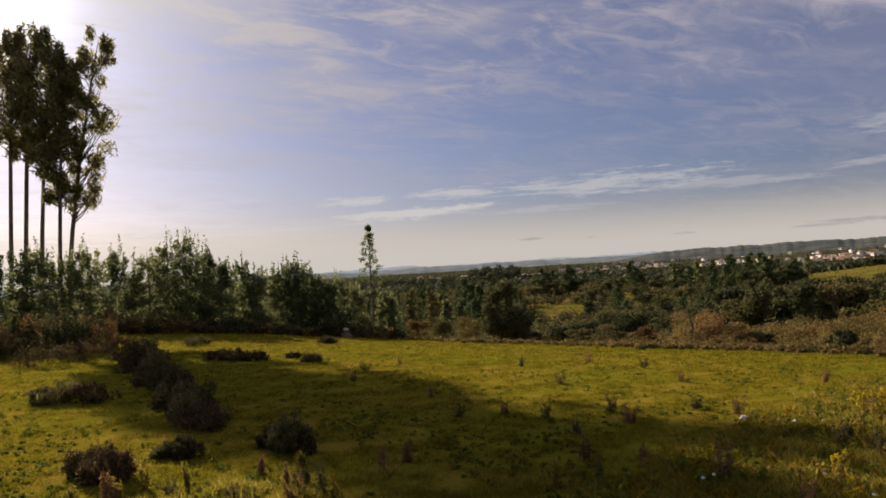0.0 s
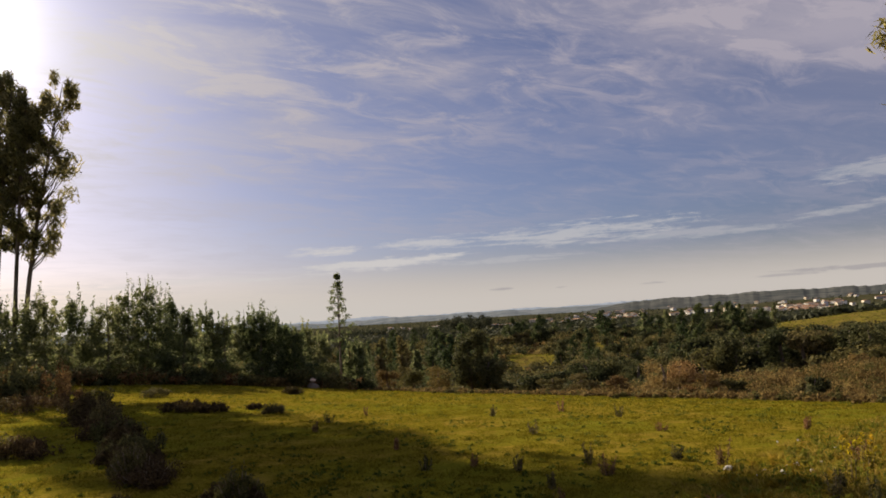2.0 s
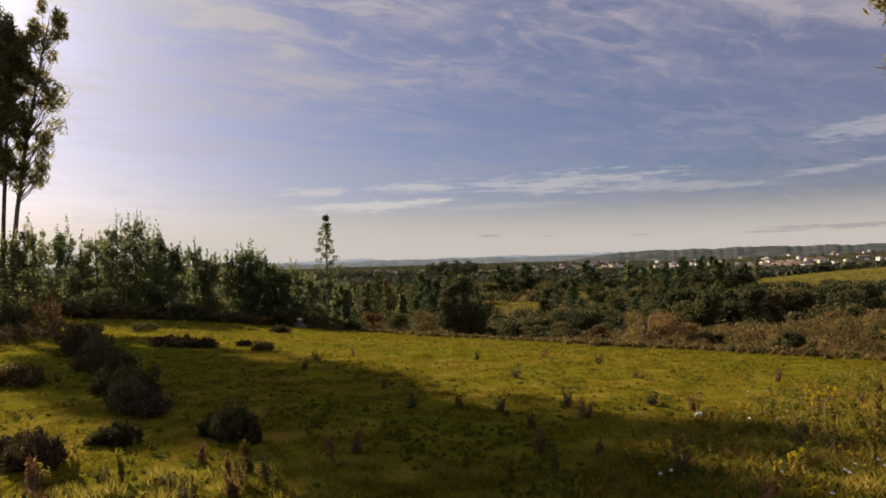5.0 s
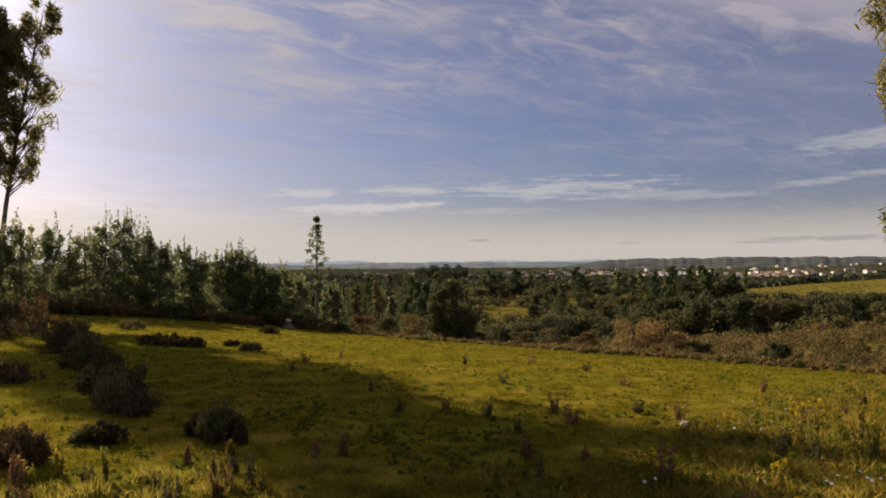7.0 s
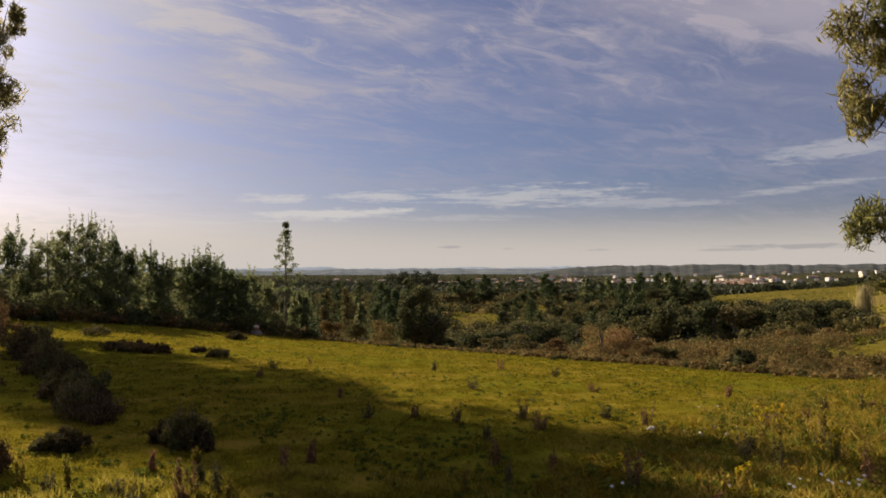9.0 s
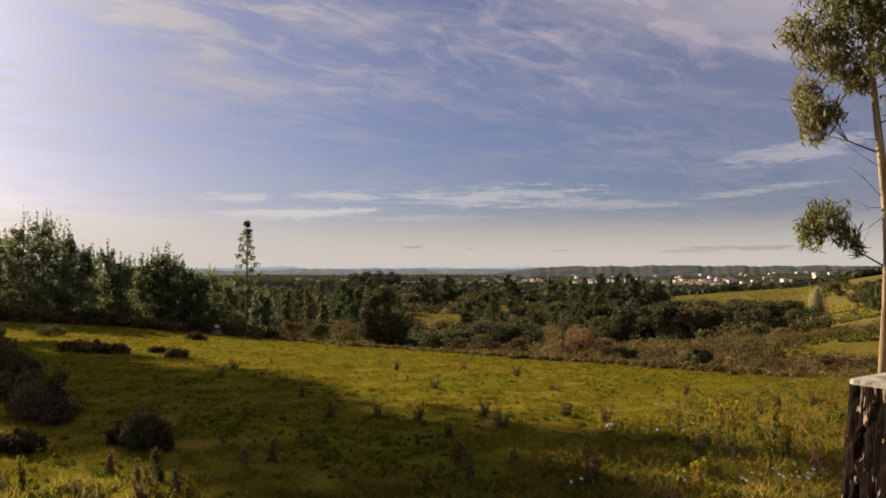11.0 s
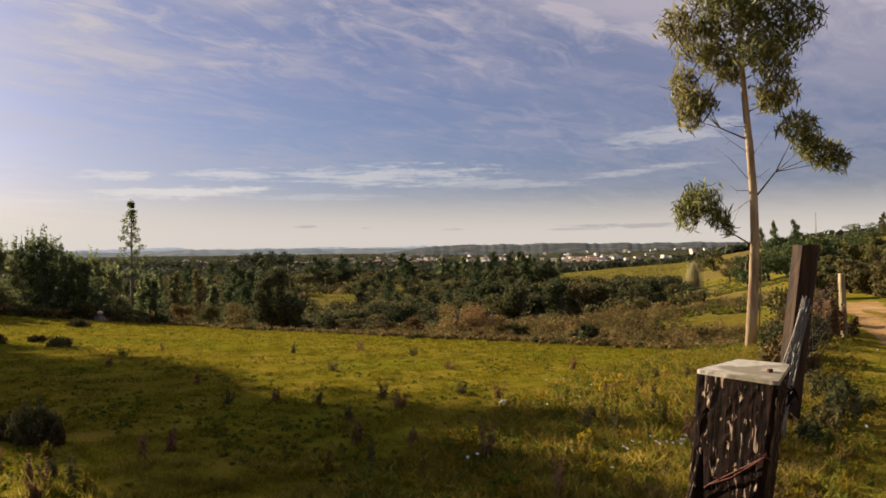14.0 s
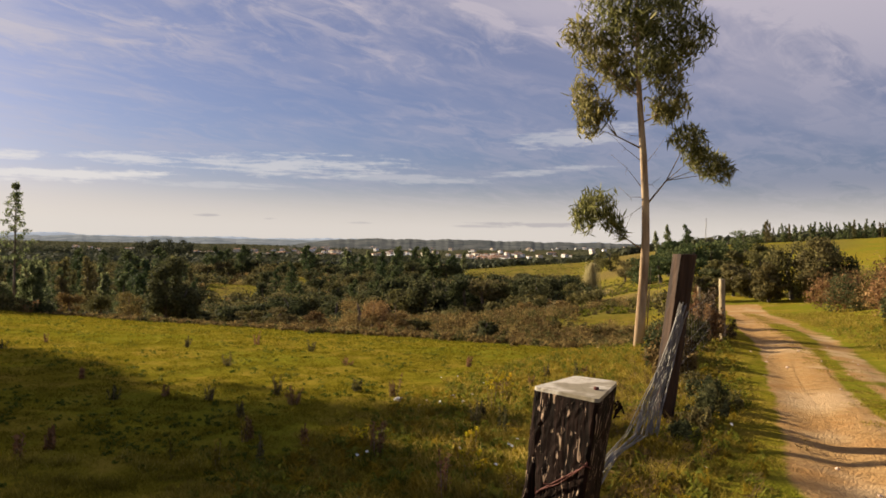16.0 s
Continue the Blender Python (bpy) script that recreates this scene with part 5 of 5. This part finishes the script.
for k in range(24):
    f = k / 23
    pts = [Vector(p) + Vector(rng.normal(size=3) * 0.015) for p in net_line(f)]
    if k < 14:
        pts.append(Vector(along_fence(5.4 + 0.1 * f + 0.05 * rng.normal(), 0.48 - 0.1 * f, 0.10 + 0.05 * rng.random())))
        pts.append(Vector(along_fence(4.2 + 0.8 * rng.random(), 0.58 - 0.2 * f, 0.04 + 0.06 * rng.random())))
    wire(pts, 0.0046, GREY_WIRE, "line", netting)
for k in range(22):
    f = 0.08 + 0.9 * k / 21
    pts = []
    for j in range(7):
        keys = net_line(j / 6)
        q = f * 3.999
        pts.append(Vector(keys[int(q)]).lerp(Vector(keys[int(q) + 1]), q % 1) + Vector(rng.normal(size=3) * 0.012) + Vector((0, 0, -0.05 * math.sin(j / 6 * math.pi))))
    wire(pts, 0.0036, GREY_WIRE, "tie", netting)

# woven wire between the posts
for a0, s0, a1, s1 in ((7.6, 0.2, 16.3, -0.28), (16.5, -0.3, 25.4, 0.1), (25.6, 0.1, 34.4, 0.3)):
    fence = thing("wire_fence", (0, 0, 0), "thin slack wire fence between the posts", "fence", "wire fence bays")
    for z in (0.15, 0.35, 0.55, 0.75, 0.95):
        wire([along_fence(a0, s0, z), along_fence((a0 + a1) / 2, (s0 + s1) / 2, z - 0.05), along_fence(a1, s1, z)], 0.0022, GREY_WIRE, "line_wire", fence, 0, 4)
    for k in range(1, 16):
        f = k / 16
        wire([along_fence(a0 + (a1 - a0) * f, s0 + (s1 - s0) * f, 0.13), along_fence(a0 + (a1 - a0) * f, s0 + (s1 - s0) * f, 0.93)], 0.0016, GREY_WIRE, "stay_wire", fence, 0, 4)

# ---------------------------------------------------------------- pasture: weeds, stones, grass, flowers
def weed(place, h, w, seed, mat=GORSE_LEAF, label="dark dry weed standing in the short grass", flowers=None):
    g = np.random.default_rng(seed)
    root = thing("weed", place, label, "weed", "weeds in the pasture")
    clumps = []
    for k in range(int(g.integers(4, 8))):
        a, r = g.uniform(0, 6.28), w * g.uniform(0.05, 0.5)
        top = (r * math.cos(a), r * math.sin(a), h * g.uniform(0.45, 1.0))
        part("stem", tube_mesh("stem", [([(0.4 * top[0], 0.4 * top[1], -0.03), (0.7 * top[0], 0.7 * top[1], top[2] * 0.5), top], [0.004, 0.003, 0.0012])], TWIG_BARK, 4, 0, seed), TWIG_BARK, root)
        for f in (0.15, 0.35, 0.55, 0.75, 1.0):
            q = 0.4 + 0.6 * f
            clumps.append((top[0] * q, top[1] * q, top[2] * f, 0.03 * (1.4 - f), 0.03, 8))
    part("foliage", crown_mesh("foliage", clumps, 0.045, 0.010, -0.4, mat, seed), mat, root)
    if flowers:
        for k, c in enumerate(clumps[4::5]):
            part("flower_head", crown_mesh("flower_head", [(c[0], c[1], c[2] + 0.02, 0.026, 0.026, 14)], 0.025, 0.02, -0.3, flowers, seed + k), flowers, root, "small yellow flower head")
    return root


WEEDS = [(-3.4, 8.6, 0.22, 0.16), (0.1, 8.7, 0.14, 0.14), (3.1, 8.3, 0.20, 0.16), (9.3, 7.9, 0.22, 0.36), (8.1, 8.5, 0.26, 0.12), (16.9, 8.5, 0.30, 0.22), (5.4, 7.3, 0.18, 0.10), (-5.5, 10.2, 0.2, 0.14),
         (4.4, 11.4, 0.22, 0.22), (13.2, 11.7, 0.18, 0.22), (14.1, 8.8, 0.18, 0.16), (-11.1, 12.5, 0.2, 0.2), (-10.2, 14.0, 0.2, 0.2), (-7.5, 15.0, 0.2, 0.3), (1.5, 14.5, 0.25, 0.25),
         (6.5, 15.5, 0.3, 0.3), (10.5, 14.0, 0.25, 0.2), (22.5, 12.0, 0.2, 0.2)]
for i, (az, d, h, w) in enumerate(WEEDS):
    weed(on_ground(az, d), h * 0.85, w, 900 + i, HEATH_LEAF if i % 2 else GORSE_LEAF)
# taller yellow-green weeds at the verge by the posts
for i in range(22):
    a, s = rng.uniform(3.5, 11.5), rng.uniform(0.9, 2.6)
    weed(along_fence(a, s), rng.uniform(0.14, 0.34), rng.uniform(0.1, 0.25), 930 + i, (VERGE_LEAF, GORSE_LEAF, HEATH_LEAF)[i % 3], "leggy half-dry weed on the verge", FLOWER_YELLOW if i % 9 == 0 else None)
weed(on_ground(24.6, 7.8), 0.40, 0.22, 970, VERGE_LEAF, "yellow-flowered weed on the verge", FLOWER_YELLOW)
for i in range(40):
    az, d = (rng.uniform(-30, 12), rng.uniform(4.6, 6.4)) if i < 14 else (rng.uniform(-32, -14), rng.uniform(4.6, 6.6))
    weed(on_ground(az, d), rng.uniform(0.10, 0.26), rng.uniform(0.04, 0.14), 975 + i, (VERGE_LEAF, GORSE_LEAF, HEATH_LEAF)[i % 3], "thin dry weed in the near grass")

STONE = material("pale_limestone", lambda n: n.mix(n.noise(n.add("ShaderNodeTexCoord").outputs["Object"], 18.0, 4.0), (0.45, 0.42, 0.36), (0.74, 0.71, 0.64)), 0.9, 0.2)
for i, (az, d, r) in enumerate(((17.3, 8.25, 0.044), (20.6, 8.2, 0.03), (21.5, 8.7, 0.035), (19.5, 8.3, 0.022), (20.9, 8.6, 0.02), (22.4, 8.4, 0.024), (19.0, 8.0, 0.016), (23.0, 8.9, 0.02))):
    bm = bmesh.new()
    bmesh.ops.create_icosphere(bm, subdivisions=2, radius=r)
    g = np.random.default_rng(1000 + i)
    for v in bm.verts:
        v.co = v.co * (1 + 0.18 * g.normal()) * 1.0
        v.co.z *= 0.7
    ob = part("stone", bm, STONE)
    ob.matrix_basis = pose(*on_ground(az, d, 0.35 * r), 0, 0, 40 * i)
    tagged(ob, "pale limestone lump lying in the grass", "stone", "stones in the pasture")
for i in range(26):
    a, s = rng.uniform(4.5, 18), -rng.uniform(0.9, 3.1)
    if i == 0:
        bm = bmesh.new()
        bmesh.ops.create_icosphere(bm, subdivisions=1, radius=0.02)
        for v in bm.verts:
            v.co = v.co * (1 + 0.15 * rng.normal())
            v.co.z *= 0.6
        pebble = part("pebble", bm, PALE_ROCK)
        tagged(pebble, "small tan pebble on the dirt track", "pebble", "pebbles on the track")
        pebble.matrix_basis = pose(*along_fence(a, s, 0.004))
    else:
        m = pose(*along_fence(a, s, 0.004), 0, 0, rng.uniform(0, 360))
        ob = copy_thing(pebble, m)
        k = rng.uniform(0.5, 1.5)
        ob.scale = (k, k, k)


def blades(name, x, y, height, width, lean, count, mat, label, seed):
    """Grass: count tapered blades round every place."""
    g = np.random.default_rng(seed)
    x, y, height = np.repeat(x, count), np.repeat(y, count), np.repeat(height, count)
    n = len(x)
    x, y = x + g.normal(0, 0.03, n), y + g.normal(0, 0.03, n)
    foot = np.stack([x, y, ground_z(x, y) - 0.01], 1)
    a = g.uniform(0, 2 * np.pi, n)
    h = height * g.uniform(0.5, 1.25, n)
    tip = foot + np.stack([np.cos(a) * h * lean * g.uniform(0.2, 1.2, n), np.sin(a) * h * lean * g.uniform(0.2, 1.2, n), h], 1)
    b = g.uniform(0, 2 * np.pi, n)
    wide = np.stack([np.cos(b), np.sin(b), 0 * b], 1) * (width * g.uniform(0.6, 1.4, n))[:, None]
    v = np.stack([foot - wide, foot + wide, tip], 1).reshape(-1, 3)
    tagged(part(name, quick_mesh(name, v, np.arange(3 * n).reshape(n, 3), mat), mat), label, "grass", kind="stuff")


def pasture():
    g = np.random.default_rng(61)
    n = 150000
    az = np.radians(g.uniform(-42, 40, n))
    r = 2.6 * (34 / 2.6) ** g.uniform(0, 1, n)
    x, y = r * np.sin(az), r * np.cos(az)
    s = x * LEFT[0] + y * LEFT[1]
    edge = np.interp(np.degrees(az), [-40, -12, -7, 0, 17, 30, 40], [40, 40, 38, 33, 28, 26, 26])
    keep = (s > 0.6) & (r < edge)
    x, y, r = x[keep], y[keep], r[keep]
    tuft = np.clip(0.5 + 0.9 * bumps(x, y, 0.9, 5) + 0.6 * bumps(x, y, 0.35, 6), 0.12, 1.4)
    blades("pasture_grass", x, y, (0.012 + 0.036 * tuft) * np.interp(r, [3, 10, 30], [0.9, 1.0, 1.4]), 0.0045 * np.interp(r, [3, 10, 34], [0.8, 1.5, 3.5]).repeat(4), 1.6, 4, GRASS_LEAF,
           "short winter grass of the pasture", 62)


def verge():
    g = np.random.default_rng(63)
    n = 60000
    a = 1.2 * (40 / 1.2) ** g.uniform(0, 1, n)
    s = np.where(g.random(n) < 0.62, g.uniform(-0.75, 3.2, n), np.where(g.random(n) < 0.35, g.normal(-1.95, 0.16, n), g.uniform(-6.5, -3.0, n)))
    x, y = a * ALONG[0] + s * LEFT[0], a * ALONG[1] + s * LEFT[1]
    tall = np.interp(s, [-6.5, -3.2, -2.9, -1.0, -0.6, 0.2, 1.8, 3.2], [0.10, 0.08, 0.03, 0.03, 0.05, 0.13, 0.12, 0.05]) * np.clip(0.6 + bumps(x, y, 0.8, 7), 0.25, 1.6)
    d = np.hypot(x, y)
    near = d > 1.6
    blades("verge_grass", x[near], y[near], tall[near], (0.0045 * np.interp(d[near], [2, 10, 34], [0.8, 1.5, 3.5])).repeat(5), 1.1, 5, VERGE_LEAF, "rough yellow-green verge grass along the fence", 64)


pasture()
verge()


def verge_growth():
    """Broad-leaved herbs and dry stalks that roughen the verge on both sides of the fence."""
    g = np.random.default_rng(71)
    for name, mat, n, low, high, leaf_size, label in (("verge_herbs", HERB_LEAF, 1500, 0.03, 0.10, (0.055, 0.016), "green broad-leaved herbs on the verge"),
                                                      ("dry_herbs", GRASS_LEAF, 700, 0.03, 0.09, (0.08, 0.010), "yellowing herbs on the verge"),
                                                      ("dead_growth", HEATH_LEAF, 420, 0.04, 0.12, (0.09, 0.007), "dead brown stalks and leaves along the fence")):
        a = 2.4 * (26 / 2.4) ** g.random(n)
        s_ = g.uniform(-0.6, 2.9, n) if mat is not HEATH_LEAF else g.normal(0.35, 0.4, n)
        other = g.random(n) < (0.22 if mat is not HEATH_LEAF else 0.0)
        s_ = np.where(other, g.uniform(-6.0, -3.3, n), s_)
        x, y = a * ALONG[0] + s_ * LEFT[0], a * ALONG[1] + s_ * LEFT[1]
        z, size = ground_z(x, y), g.uniform(low, high, n) * np.interp(a, [2, 8, 26], [0.8, 1.1, 2.0])
        clumps = [(p, q, r + 0.5 * k, 0.8 * k, 0.9 * k, 30) for p, q, r, k, b in zip(x, y, z, size, np.hypot(x, y)) if b > 2.2]
        v, f = leafage(clumps, *leaf_size, -0.5, g, 0.2)
        tagged(part(name, quick_mesh(name, v, f, mat), mat), label, "grass", kind="stuff")


HERB_LEAF = leaf("herb_leaves", (0.06, 0.078, 0.010), (0.125, 0.14, 0.018), (0.23, 0.20, 0.04), 0.5, 0.4)
verge_growth()


def rough_patch():
    g = np.random.default_rng(65)
    az, r = np.radians(g.uniform(-36, 14, 9000)), g.uniform(3.7, 6.1, 9000)
    x, y = r * np.sin(az), r * np.cos(az)
    keep = bumps(x, y, 0.9, 14) > -0.05
    x, y, r = x[keep], y[keep], r[keep]
    blades("rough_grass", x, y, 0.12 * np.clip(0.6 + bumps(x, y, 0.6, 15), 0.25, 1.6) * np.interp(az[keep], np.radians([-20, -4]), [1.0, 0.6]), np.full(len(x) * 5, 0.0045), 0.8, 5, VERGE_LEAF, "rough dry grass at the pasture's near corner", 66)


rough_patch()


def rosettes():
    """Low dark-green herbs that mottle the short grass."""
    g = np.random.default_rng(67)
    clumps = []
    while len(clumps) < 2400:
        az, r = radians(g.uniform(-36, 36)), 4 * (30 / 4) ** g.random()
        x, y = r * math.sin(az), r * math.cos(az)
        if x * LEFT[0] + y * LEFT[1] < 1.5 or float(bumps(x, y, 3.0, 18)) + 0.25 * g.normal() < 0.05:
            continue
        s = g.uniform(0.3, 1.0) ** 2 * 0.075 * np.interp(r, [4, 12, 30], [0.8, 1.2, 2.2])
        clumps.append((x, y, float(ground_z(x, y)) + 0.25 * s, s, 0.45 * s, 18))
    v, f = leafage(clumps, 0.04, 0.016, -0.2, g, 0.4)
    tagged(part("pasture_herbs", quick_mesh("pasture_herbs", v, f, HERB_LEAF), HERB_LEAF), "low dark-green herbs mottling the pasture", "grass", kind="stuff")


rosettes()


def meadow_tufts():
    """Rough tufts and low scrub that break up the far meadows."""
    g = np.random.default_rng(68)
    for name, mat, n in (("meadow_tufts", GORSE_LEAF, 1000), ("green_tufts", HERB_LEAF, 1500)):
        az, d = g.uniform(1, 48, 14 * n), 46 * (310 / 46) ** g.random(14 * n)
        x, y = d * np.sin(np.radians(az)), d * np.cos(np.radians(az))
        keep = np.nonzero((land_cover(x, y)[2] >= 0.3) & (x * LEFT[0] + y * LEFT[1] >= 3))[0][:n]
        x, y, z = x[keep], y[keep], ground_z(x[keep], y[keep])
        size = g.uniform(0.12, 0.4, len(keep)) * np.interp(d[keep], [46, 120, 310], [0.6, 1.0, 2.2])
        clumps = [(p, q, r + 0.2 * k, k, 0.5 * k, 26) for p, q, r, k in zip(x, y, z, size)]
        v, f = leafage(clumps, 0.22, 0.09, -0.2, g, 0.4)
        tagged(part(name, quick_mesh(name, v, f, mat), mat), "rough tufts scattered over the far meadows", "grass", kind="stuff")


meadow_tufts()


def daisy(place, size, seed):
    g = np.random.default_rng(seed)
    root = thing("daisy", place, "small white daisy in the rough grass", "flower", "daisies in the grass")
    h = g.uniform(0.07, 0.12)
    tip = Vector((g.normal() * 0.015, g.normal() * 0.015, h))
    part("stem", tube_mesh("stem", [([(0, 0, -0.02), tip * 0.5 + Vector((0.004, 0, 0)), tip], [0.0018, 0.0015, 0.0012])], VERGE_LEAF, 4), VERGE_LEAF, root)
    bm = bmesh.new()
    hub = bm.verts.new(tip + Vector((0, 0, 0.004)))
    face = Matrix.Rotation(g.uniform(0.3, 0.9), 3, "X") if g.random() < 0.8 else Matrix.Identity(3)
    rim = [bm.verts.new(tip + face @ Vector((math.cos(k * math.pi / 11), math.sin(k * math.pi / 11), 0.12)) * size * (1.0 if k % 2 else 0.72)) for k in range(22)]
    for k in range(22):
        bm.faces.new([hub, rim[k], rim[(k + 1) % 22]])
    flower = part("flower_head", bm, FLOWER_WHITE, root, "white ray petals")
    return root


for i, q in enumerate(((5.71, 1.3), (5.82, 1.24), (5.95, 1.12), (5.97, 1.07), (6.06, 1.03), (6.08, 0.93), (6.18, 0.91), (5.89, 0.9), (6.1, 0.87), (5.02, 1.22), (5.61, 1.26), (4.86, 2.24),
                       (4.99, 2.21), (6.0, 1.15), (6.02, 0.98), (5.4, 1.6), (8.9, 2.4), (9.4, 2.9), (9.2, 3.1), (7.0, -0.4), (5.5, -0.2))):
    daisy(along_fence(*q), 0.015, 1100 + i)
# dark bramble at the tall post's foot
for i, (a, s, w, h) in enumerate(((6.75, -0.02, 0.42, 0.20), (7.15, -0.14, 0.50, 0.28), (7.6, -0.2, 0.6, 0.40), (8.1, -0.32, 0.55, 0.36), (8.6, -0.2, 0.6, 0.42), (9.2, -0.1, 0.6, 0.4))):
    shrub("bramble", along_fence(a, s), w, h, (OAK_LEAF, GORSE_LEAF)[i % 2], "dark leafy bramble at the foot of the tall post", "brambles along the fence", 1140 + i, (0.05, 0.014), 1100, -0.4, 12, slim=True)
weed(along_fence(8.28, 1.99), 0.34, 0.2, 1150, VERGE_LEAF, "yellow-flowered weed on the verge", FLOWER_YELLOW)
weed(along_fence(7.13, 1.24), 0.30, 0.2, 1151, VERGE_LEAF, "yellow-flowered weed on the verge", FLOWER_YELLOW)
